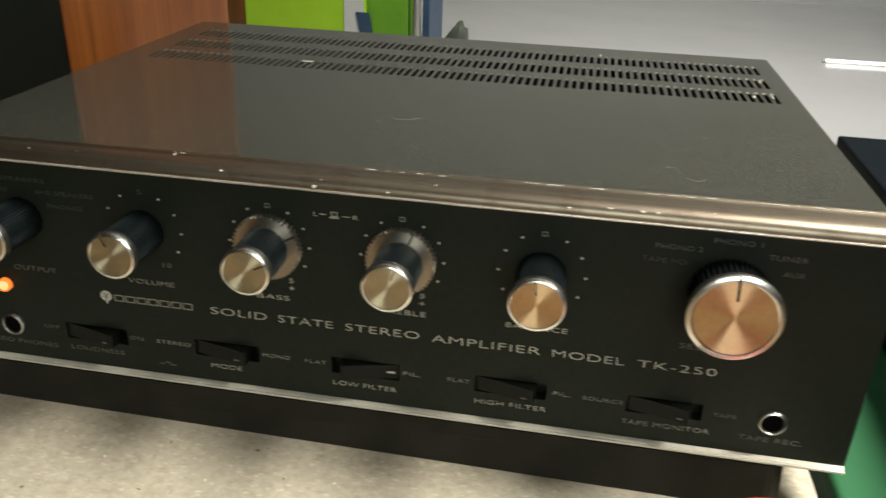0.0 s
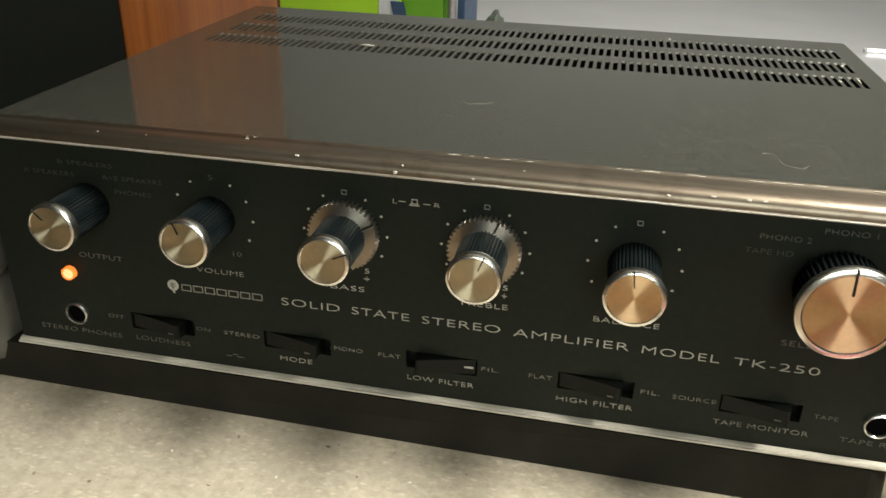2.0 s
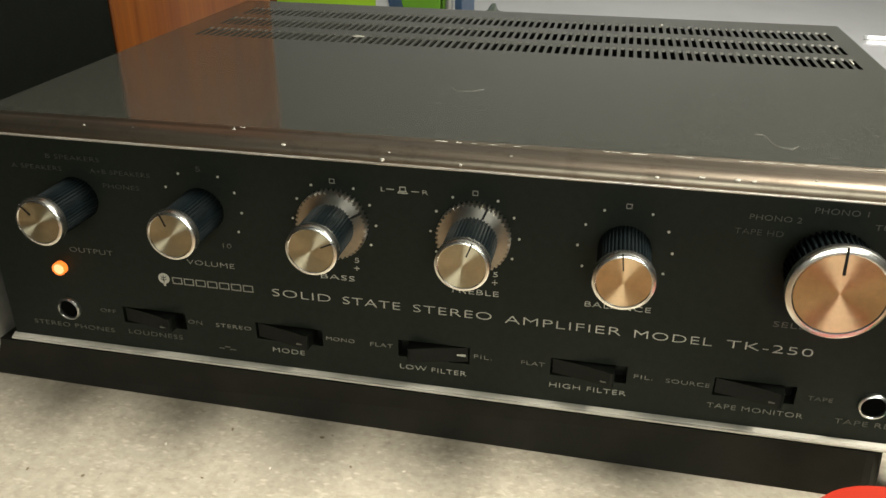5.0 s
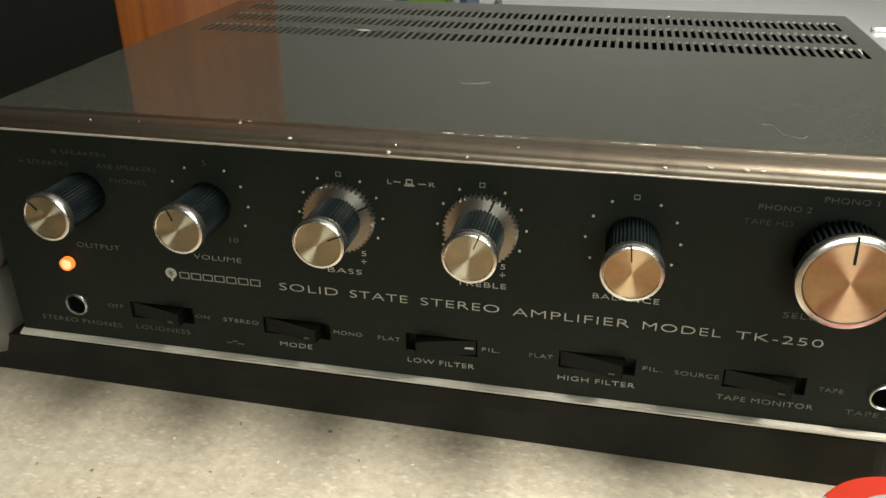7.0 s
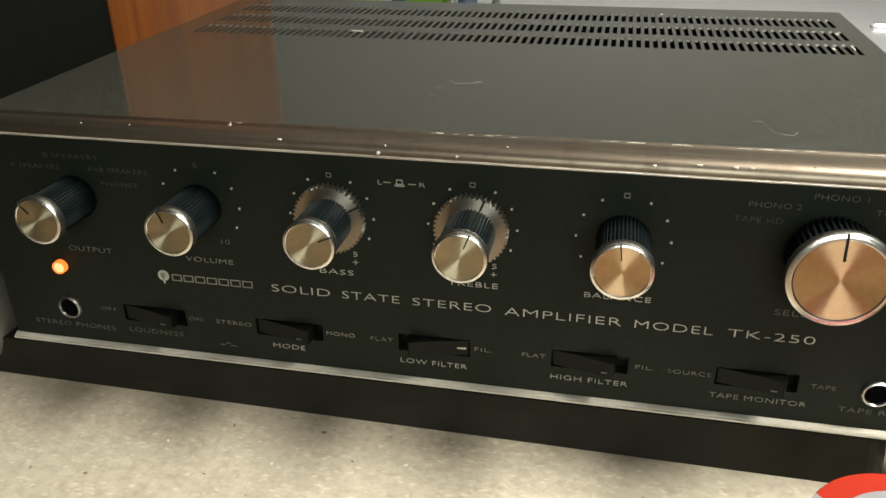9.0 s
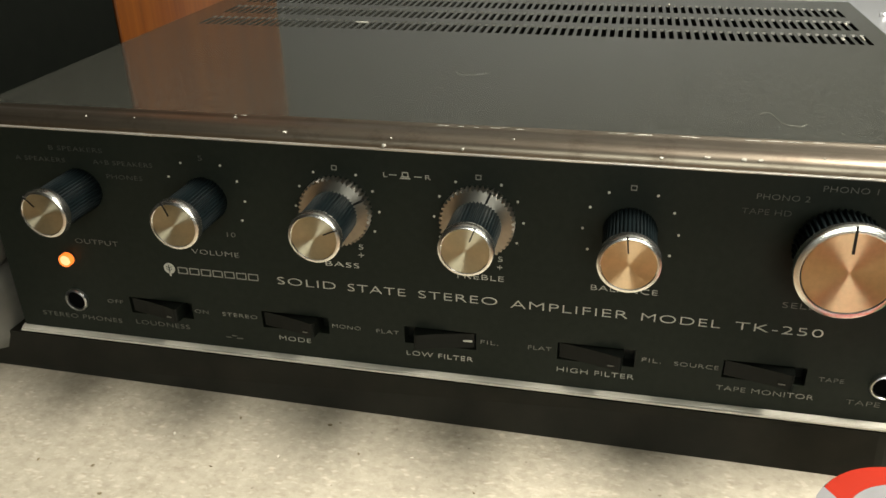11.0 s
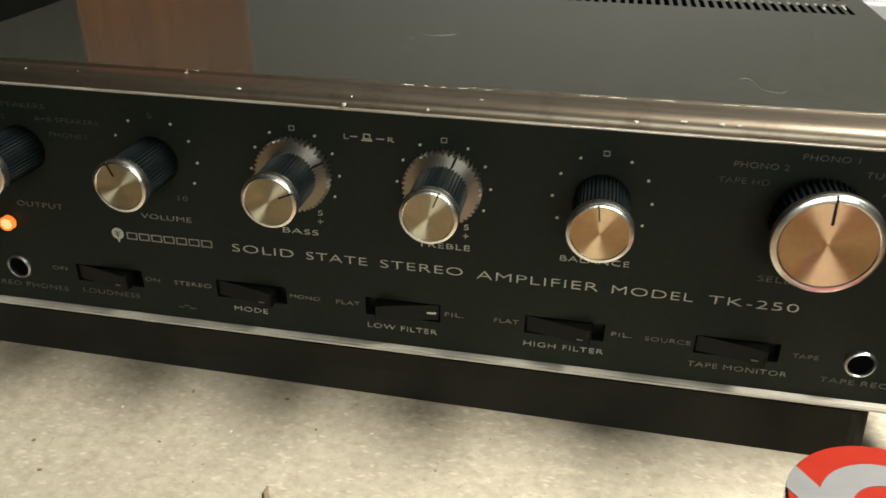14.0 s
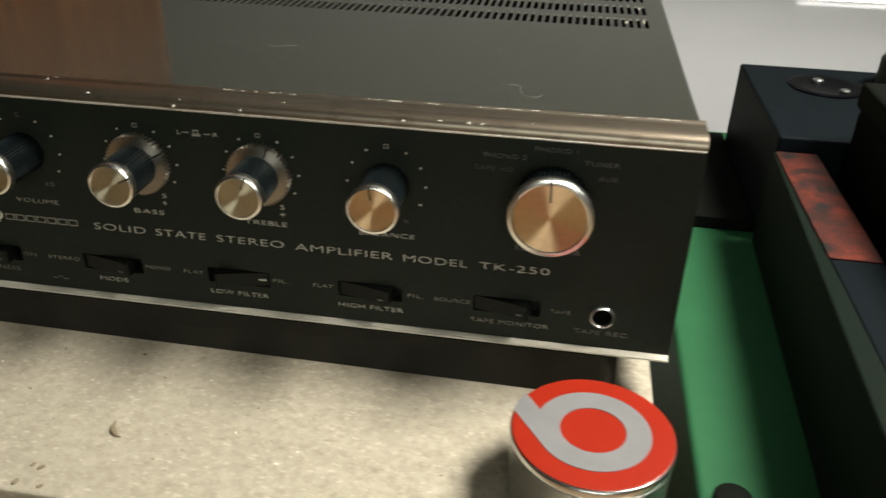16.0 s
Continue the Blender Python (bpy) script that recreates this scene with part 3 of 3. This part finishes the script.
W("10", -0.0500, -0.0462, 0.0603, 0.0021, M_INKDIM)
for cx in (0.0, 0.0572):
    W("5", cx + 0.0079, cx + 0.0098, 0.0598, 0.0021)
    W("+", cx + 0.0076, cx + 0.0098, 0.0561, 0.0021)
W("L", 0.0200, 0.0216, 0.0923, 0.0018, M_INK)
W("R", 0.0366, 0.0387, 0.0923, 0.0018, M_INK)
W("R", 0.1226, 0.1243, 0.0585, 0.0019, M_INKDIM)
# zero marks, drawn as small open squares
for cx in (0.0, 0.0572, 0.1145):
    bm = bmesh.new()
    for a, b, c, d in ((-0.0011, 0.0011, 0.0007, 0.0010), (-0.0011, 0.0011, -0.0010, -0.0007), (-0.0011, -0.0008, -0.0007, 0.0007), (0.0008, 0.0011, -0.0007, 0.0007)):
        tmp = box(cx + a, cx + b, -0.00025, 0.0004, 0.0938 + BASE + c, 0.0938 + BASE + d)
        me = bpy.data.meshes.new("tmp")
        tmp.to_mesh(me)
        tmp.free()
        bm.from_mesh(me)
        bpy.data.meshes.remove(me)
    part("zero_mark", bm, M_INKMID, amp)
# the lock sign between the channel letters
stroke(0.0222, 0.0252, 0.09235 + BASE, 0.09260 + BASE, amp, M_INK)
stroke(0.0322, 0.0352, 0.09215 + BASE, 0.09240 + BASE, amp, M_INK)
stroke(0.0266, 0.0307, 0.0911 + BASE, 0.0915 + BASE, amp, M_INK)
stroke(0.0270, 0.0303, 0.0918 + BASE, 0.0921 + BASE, amp, M_INK)
stroke(0.0274, 0.0277, 0.0921 + BASE, 0.0939 + BASE, amp, M_INK)
stroke(0.0296, 0.0299, 0.0921 + BASE, 0.0939 + BASE, amp, M_INK)
stroke(0.0277, 0.0296, 0.0936 + BASE, 0.0939 + BASE, amp, M_INK)
# scale dots
dot = None
for cx, angles in ((0.0, (180, 150, 120, 60, 30, 0, -30)), (0.0572, (180, 150, 120, 60, 30, 0, -30, 210)), (0.1145, (180, 150, 120, 60, 30, 0, -30, 210)), (-0.0572, (150, 120, 60, 30, 0, -30))):
    for a in angles:
        px, pz = cx + 0.0175 * math.cos(radians(a)), KZ + 0.0175 * math.sin(radians(a))
        if dot is None:
            dot = mesh_of(lathe_y(0, 0, [(0.00052, 0.0003), (0.00052, -0.00025), (0.0002, -0.0003)], 12), "scale_dot", M_INK)
        ob = new("scale_dot", dot)
        ob.parent, ob.location = amp, (px, 0, pz)
# maker's mark: a round emblem and seven plain open boxes
part("emblem", lathe_y(-0.0802, 0.0410 + BASE, [(0.0026, 0.0003), (0.0026, -0.00025), (0.0010, -0.0003)], 28), M_INK, amp, "round silver emblem")
part("emblem_stem", box(-0.0806, -0.0798, -0.00025, 0.0004, 0.0372 + BASE, 0.0386 + BASE), M_INK, amp)
part("emblem_cut", box(-0.08035, -0.08005, -0.00042, -0.00030, 0.0390 + BASE, 0.0428 + BASE), M_PANEL, amp)
for side in (-1, 1):
    for z in (0.0400, 0.0412):
        bm = box(0.0, 0.0017, -0.00042, -0.00030, -0.00014, 0.00014)
        bmesh.ops.transform(bm, matrix=Matrix.Translation((-0.0802, 0, z + BASE)) @ Matrix.Rotation(radians(-35 if side > 0 else -145), 4, "Y"), verts=bm.verts)
        part("emblem_cut", bm, M_PANEL, amp)
for k in range(7):
    a, z0, z1 = -0.0762 + k * 0.00552, 0.0389 + BASE, 0.0421 + BASE
    bm = loft([[(x, y, z) for x, z in ((a + i, z0 + i), (a + 0.0046 - i, z0 + i), (a + 0.0046 - i, z1 - i), (a + i, z1 - i))] for i, y in ((0.00038, 0.0004), (0.00038, -0.00025), (0.0, -0.00025), (0.0, 0.0004))], close=False)
    part("emblem_frame", bm, M_INKMID, amp)
# a pale scuff near the bottom edge
for x0, x1, z in ((-0.0580, -0.0556, 0.0078), (-0.0552, -0.0528, 0.0088), (-0.0530, -0.0500, 0.0077)):
    stroke(x0, x1, z + BASE, z + 0.00035 + BASE, amp, M_INKDIM, "scuff")

# pale chips along the top trim
rnd = random.Random(4)
bm = bmesh.new()
spots = [(-0.104, 0.8, -0.0008), (-0.0426, 1.2, 0.0080), (-0.0176, 1.2, -0.0027), (0.0219, 1.5, -0.0037), (0.0244, 0.7, -0.0026), (0.0519, 1.1, -0.0036),
         (0.0700, 0.6, 0.0000), (0.1225, 1.1, -0.0034), (0.1380, 1.3, -0.0028), (0.1500, 1.5, -0.0028), (0.1555, 1.1, -0.0028), (0.176, 0.7, -0.0010), (-0.083, 0.6, 0.0)]
for x, s, y in spots:
    z = np.interp(y, [-0.0037, -0.0034, -0.0027, -0.0015, 0.0002, 0.0080, 0.0094], [0.1056, 0.1070, 0.1082, 0.1091, 0.1097, 0.1105, 0.1108])
    m = Matrix.Translation((x, y, z + BASE)) @ Matrix.Diagonal((0.0007 * s * rnd.uniform(0.8, 1.5), 0.0004 * s, 0.0005 * s, 1))
    bmesh.ops.create_icosphere(bm, subdivisions=1, radius=1.0, matrix=m)
for v in bm.verts:
    v.co += Vector((rnd.uniform(-1, 1), rnd.uniform(-1, 1), rnd.uniform(-1, 1))) * 0.0002
for k in range(44):
    x = X0 + 0.01 + (X1 - X0 - 0.02) * rnd.random() ** 0.35
    m = Matrix.Translation((x, 0.0098 + rnd.uniform(-0.0005, 0.0008), 0.1110 + BASE)) @ Matrix.Diagonal((rnd.uniform(0.0004, 0.0045), 0.00026, 0.00016, 1))
    bmesh.ops.create_icosphere(bm, subdivisions=1, radius=1.0, matrix=m)
for v in bm.verts:
    settle(v)
tagged(part("paint_chips", bm, M_CHIP, amp, "small pale chips in the trim's finish"), kind="stuff")

# lint on the cover
bm = bmesh.new()
threads = [[(0.1619, 0.0520), (0.1640, 0.0534), (0.1662, 0.0530), (0.1670, 0.0480), (0.1683, 0.0405), (0.1711, 0.0385), (0.1750, 0.0376), (0.1776, 0.0412)],
           [(0.0289, 0.0965), (0.0310, 0.0910), (0.0333, 0.0890), (0.0403, 0.0907), (0.0447, 0.0945)],
           [(0.0259, 0.0686), (0.0278, 0.0682), (0.0297, 0.0669)]]
for k in range(12):
    x, y, a = rnd.uniform(-0.06, 0.235), rnd.uniform(0.02, 0.17), rnd.uniform(0, 6.28)
    bend, n = rnd.uniform(-2.4, 2.4), 6
    length = rnd.uniform(0.001, 0.004)
    pts = []
    for q in range(n):
        pts.append((x, y))
        x, y, a = x + math.cos(a) * length / n, y + math.sin(a) * length / n, a + bend / n
    threads.append(pts)
for pts in threads:
    for (ax, ay), (bx, by) in zip(pts, pts[1:]):
        d = Vector((by - ay, ax - bx)).normalized() * 0.00006
        v = [bm.verts.new((px, py, CZ + h)) for px, py, h in ((ax + d.x, ay + d.y, 0.0002), (bx + d.x, by + d.y, 0.0002), (bx - d.x, by - d.y, 0.0002), (ax - d.x, ay - d.y, 0.0002),
                                                               (ax, ay, 0.00027), (bx, by, 0.00027))]
        bm.faces.new((v[0], v[1], v[5], v[4]))
        bm.faces.new((v[4], v[5], v[2], v[3]))
        bm.faces.new((v[3], v[2], v[1], v[0]))
for bx, by, rx, ry in ((0.2286, 0.2275, 0.0009, 0.0022), (0.2195, 0.1890, 0.0010, 0.0026), (0.2299, 0.1925, 0.0007, 0.0060), (0.1323, 0.2727, 0.0009, 0.0014), (-0.0485, 0.1945, 0.0045, 0.0012)):
    m = Matrix.Translation((bx, by, CZ + 0.0002)) @ Matrix.Diagonal((rx, ry, 0.0006, 1))
    bmesh.ops.create_icosphere(bm, subdivisions=2, radius=1.0, matrix=m)
lint = new("lint", mesh_of(bm, "lint", M_LINT))
tagged(lint, "pale curled lint lying on the amplifier cover", "lint", kind="stuff")

# ---- the cabinets beside the amplifier ----
black = thing("black_cabinet", "black vinyl speaker cabinet standing beside the amplifier", "cabinet", (0, 0, 0))
part("body", box(-0.52, -0.2005, -0.05, 0.1765, 0, 0.55, 0.002), M_BLACK, black)
for z, r in ((0.0300, 0.0225), (0.0640, 0.0150)):
    part("corner_knob", lathe_x(0.004, z, [(r * 0.7, -0.2003), (r * 0.95, -0.196), (r, -0.188), (r, -0.180), (r * 0.92, -0.174), (r * 0.6, -0.1708), (0.0005, -0.1702)], 40), M_PALEP, black, "rounded grey plastic knob", smooth=50)
bm = bmesh.new()
for k in range(6):
    m = Matrix.Translation((-0.2003, rnd.uniform(0.0, 0.16), rnd.uniform(0.13, 0.25))) @ Matrix.Diagonal((0.0003, 0.0003, 0.0003, 1))
    bmesh.ops.create_icosphere(bm, subdivisions=1, radius=1.0, matrix=m)
tagged(part("dust_specks", bm, M_LINT, black, "pale dust specks"), kind="stuff")
veneer = thing("wooden_cabinet", "orange-brown wood veneered cabinet behind the black one", "cabinet", (0, 0, 0))
part("side_panel", box(-0.52, -0.2000, 0.1780, 0.4150, 0, 0.62, 0.0015), M_WOOD, veneer, "orange-brown veneer with upright grain")
part("back_edge", box(-0.5195, -0.2040, 0.4151, 0.4270, 0.001, 0.619), M_BROWN, veneer, "dark brown back board")

# ---- the red-topped tin ----
tin = thing("tin", "squat tin with a red lid and a grey ring on it", "tin", (0.2112, -0.0690, 0.0))
part("body", lathe_z(0, 0, [(0.0300, 0.0), (0.0312, 0.0010), (0.0312, 0.0265), (0.0318, 0.0275), (0.0320, 0.0282), (0.0312, 0.0288)], 72), M_TIN, tin, "bright tin side", smooth=40)
lid = part("lid", lathe_z(0, 0, [(0.0316, 0.0282), (0.0321, 0.0290), (0.0321, 0.0316), (0.0318, 0.0322), (0.0312, 0.0326), (0.0004, 0.0326)], 72), M_TIN, tin, "bright tin lid with a red top", smooth=40)
part("red_print", lathe_z(0, 0, [(0.0314, 0.0325), (0.0314, 0.0329), (0.0311, 0.0330), (0.0004, 0.0330)], 72), M_RED, lid, "red printed disc")


def ring_print(r0, r1, z, n=72):
    out = [[(r * math.cos(2 * math.pi * k / n), r * math.sin(2 * math.pi * k / n), h) for k in range(n)] for r, h in ((r0, z - 0.0003), (r0, z), (r1, z), (r1, z - 0.0003))]
    bm = loft(out, close=False)
    return bm


bm = ring_print(0.0128, 0.0224, 0.0333)
part("ring_print", bm, M_GREYINK, lid, "grey ring")
bm = loft([[(0.0, 0.0128, z), (0.0290, 0.0128, z), (0.0266, 0.0180, z), (0.0230, 0.0224, z), (0.0, 0.0224, z)] for z in (0.0329, 0.03328)])
bmesh.ops.transform(bm, matrix=Matrix.Rotation(radians(124), 4, "Z"), verts=bm.verts)
part("bar_print", bm, M_GREYINK, lid, "grey bar that meets the ring")

# ---- crumbs on the board ----
bm = bmesh.new()
for x, y, r in ((-0.0146, -0.0958, 0.0012), (-0.0104, -0.0968, 0.0015), (-0.118, -0.0613, 0.0009), (-0.0934, -0.0601, 0.0008), (-0.046, -0.0198, 0.0008), (-0.0054, -0.0168, 0.0010),
                (-0.045, -0.051, 0.0007), (-0.0812, -0.074, 0.0009), (0.0637, -0.0447, 0.0006), (0.0126, -0.0321, 0.0007), (-0.016, -0.1060, 0.0016), (-0.0049, -0.1065, 0.0013)):
    m = Matrix.Translation((x, y, r * 0.35)) @ Matrix.Rotation(rnd.uniform(0, 3.1), 4, "Z") @ Matrix.Diagonal((r * 1.3, r * 0.7, r * 0.5, 1))
    bmesh.ops.create_icosphere(bm, subdivisions=1, radius=1.0, matrix=m)
for v in bm.verts:
    v.co += Vector((rnd.uniform(-1, 1), rnd.uniform(-1, 1), 0)) * 0.00025
tagged(new("crumbs", mesh_of(bm, "crumbs", M_CRUMB)), "dark brown crumbs scattered on the chipboard", "crumbs", kind="stuff")
curl = [(0.0052, -0.0650), (0.0058, -0.0685), (0.0076, -0.0716), (0.0100, -0.0735), (0.0122, -0.0740)]
bm = loft([[(x - w, y - w * 0.6, 0.0002), (x + w, y + w * 0.6, 0.0002), (x + w * 0.5, y + w * 0.3, h), (x - w * 0.5, y - w * 0.3, h)] for (x, y), w, h in zip(curl, (0.0004, 0.0010, 0.0013, 0.0010, 0.0004), (0.0007, 0.0014, 0.0016, 0.0013, 0.0006))])
tagged(new("wood_shaving", mesh_of(bm, "wood_shaving", M_CRUMB)), "small curled brown wood shaving on the chipboard", "shaving")
bm = bmesh.new()
for x, y, r in ((0.0836, -0.0771, 0.0009), (0.0901, -0.0686, 0.0006), (-0.020, -0.040, 0.0007), (0.060, -0.062, 0.0007), (-0.070, -0.035, 0.0008), (0.035, -0.030, 0.0007)):
    m = Matrix.Translation((x, y, r * 0.3)) @ Matrix.Rotation(rnd.uniform(0, 3.1), 4, "Z") @ Matrix.Diagonal((r * 1.4, r * 0.8, r * 0.4, 1))
    bmesh.ops.create_icosphere(bm, subdivisions=1, radius=1.0, matrix=m)
tagged(new("pale_flakes", mesh_of(bm, "pale_flakes", M_FLAKE)), "pale wood flakes lying on the chipboard", "flakes", kind="stuff")

# ---- the green bin and what stands on it ----
GT = -0.024
bin_ = thing("green_bin", "green plastic storage bin beside the table", "bin", (0, 0, FLOOR))
part("body", box(0.2700, 0.80, -0.100, 0.43, 0, GT - FLOOR - 0.012, 0.003, 3), M_GREEN, bin_)
part("lid", box(0.2640, 0.806, -0.106, 0.436, GT - FLOOR - 0.0118, GT - FLOOR, 0.003, 3), M_GREEN, bin_, "flat green lid")
dev = thing("black_device", "slate black plastic device with a round dish on top", "device", (0, 0, 0))
part("body", box(0.3300, 0.62, 0.2190, 0.3900, GT, 0.0540, 0.002, 3), M_SLATE, dev)
# Added black slab that darkens the bin lid beside the device.
part("dark_filler", box(0.2750, 0.3299, 0.2300, 0.4050, GT, GT + 0.010, 0.001), M_BLACK, dev)
dish = part("dish", lathe_z(0.387, 0.338, [(0.028, 0.0538), (0.0285, 0.0550), (0.0265, 0.0556), (0.020, 0.0545), (0.0004, 0.0541)], 48), M_GLOSS, dev, "glossy black round dish", smooth=40)
# Two chrome studs stand in for highlights on the dish.
part("dish_glint", lathe_z(0.383, 0.350, [(0.0042, 0.0542), (0.0042, 0.0558), (0.0030, 0.0566), (0.0004, 0.0568)], 24), M_CHROME, dish, smooth=40)
part("dish_glint", lathe_z(0.398, 0.328, [(0.0038, 0.0542), (0.0038, 0.0554), (0.0026, 0.0560), (0.0004, 0.0561)], 24), M_CHROME, dish, smooth=40)
part("side_drum", lathe_z(0.4480, 0.350, [(0.022, 0.0541), (0.022, 0.075), (0.020, 0.078), (0.0004, 0.078)], 40), M_GREYP, dev, "grey round drum", smooth=40)
cap = thing("round_cap", "small black round cap lying on the green bin lid", "cap", (0.2765, -0.0445, GT))
part("body", lathe_z(0, 0, [(0.0085, 0.0), (0.0085, 0.0080), (0.0078, 0.0092), (0.0060, 0.0098), (0.0004, 0.0100)], 32), M_BLACK, cap, smooth=40)
marb = thing("red_marbled_case", "case with a red marbled strip, its green darkened for shade", "case", (0, 0, 0))
# Body runs forward past the strip and slants, to cast the lid's shadow.
bm = box(0.3270, 0.3560, -0.0950, 0.2160, GT, 0.0440, 0.001)
for v in bm.verts:
    if v.co.x < 0.34:
        v.co.x -= 0.012 * (0.2160 - v.co.y) / 0.31
part("body", bm, M_SHADEDGREEN, marb)
part("strip", box(0.3285, 0.3545, 0.0700, 0.2140, 0.0442, 0.0451), M_MARBLE, marb, "red marbled strip")
part("inlay", box(0.3290, 0.3550, -0.0900, 0.0690, 0.0442, 0.0447), M_SLATE, marb, "dull black inlay")
# Fills the dark area here; its height is chosen to shade the lid.
tall = thing("black_box", "black box on the green bin, sized to shade its lid", "box", (0, 0, 0))
part("body", box(0.3720, 0.62, -0.095, 0.2150, GT, 0.078, 0.003, 2), M_BLACK, tall)
part("lid", box(0.3700, 0.622, -0.097, 0.2170, 0.0785, 0.095, 0.003, 2), M_BLACK, tall)

# ---- things on the floor behind ----
carton = thing("lime_carton", "lime green carton with a white and navy print", "carton", (0, 0, FLOOR))
part("body", box(-0.800, -0.462, 1.85, 2.05, 0, 0.60, 0.003), M_LIME, carton)
part("side_flap", box(-0.4610, -0.349, 1.856, 2.05, 0, 0.60, 0.003), M_LEAF, carton, "deeper green flap")
part("white_print", box(-0.521, -0.468, 1.848, 1.8502, 0.10, 0.5), M_WHITEP, carton)
bm = box(-0.476, -0.440, 1.8455, 1.8478, 0.16, 0.282)
for v in bm.verts:
    v.co.x += (v.co.z - 0.22) * -0.2
part("navy_print", bm, M_NAVY, carton)
pole = thing("chrome_pole", "bright chrome pole standing on the floor", "pole", (-0.326, 1.86, FLOOR))
part("tube", lathe_z(0, 0, [(0.012, 0.004), (0.012, 0.70)], 24), M_CHROME, pole, smooth=40)
part("base", lathe_z(0, 0, [(0.03, 0.0), (0.03, 0.003), (0.012, 0.006)], 24), M_DARK, pole, smooth=40)
book = thing("navy_folder", "navy blue folder standing upright behind the chrome pole", "folder", (0, 0, FLOOR))
part("cover", box(-0.3260, -0.3000, 1.90, 2.10, 0, 0.62, 0.003), M_NAVY, book)
part("label_strip", box(-0.3250, -0.3190, 1.8985, 1.8999, 0.004, 0.60), M_WHITEP, book, "white edge strip")
# a slumped clear green bag
bm = bmesh.new()
bmesh.ops.create_icosphere(bm, subdivisions=4, radius=0.075)
for v in bm.verts:
    k = 1.0 + 0.22 * noise.noise(v.co * 18) + 0.12 * noise.noise(v.co * 44)
    h = (v.co.z + 0.075) / 0.15
    v.co = Vector((v.co.x * k * (1.15 - 0.8 * h) + 0.05 * h, v.co.y * k * 0.8, max(0.0, (v.co.z * k + 0.075) * 1.75)))
bag = new("plastic_bag", mesh_of(bm, "plastic_bag", M_BAG, 60))
bag.location = (-0.262, 1.90, FLOOR)
tagged(bag, "slumped grey-green plastic bag on the white floor", "bag")
cup = thing("brown_cupboard", "dark brown wooden cupboard far behind", "cupboard", (0, 0, FLOOR))
part("body", box(-1.9, -0.84, 2.60, 3.0, 0.06, 0.74, 0.004), M_BROWN, cup)
part("top", box(-1.92, -0.82, 2.58, 3.0, 0.7405, 0.765, 0.004), M_BROWN, cup)
part("plinth", box(-1.88, -0.86, 2.64, 2.98, 0, 0.0595), M_DARK, cup)
# Glowing bar put in for a ceiling tube's reflection in the glazed floor.
tube = thing("tube_glint", "bright bar standing in for a tube lamp's floor reflection", "lamp", (0, 0, FLOOR))
part("tube", lathe_x(3.02, 0.010, [(0.0050, 1.02), (0.0056, 1.03), (0.0056, 1.60), (0.0050, 1.61)], 20), M_FLOORGLINT, tube, "glowing bar of the reflection")
for x in (1.012, 1.612):
    part("glint_end", lathe_x(3.02, 0.010, [(0.0075, x - 0.006), (0.0075, x + 0.006)], 16), M_WHITEP, tube)
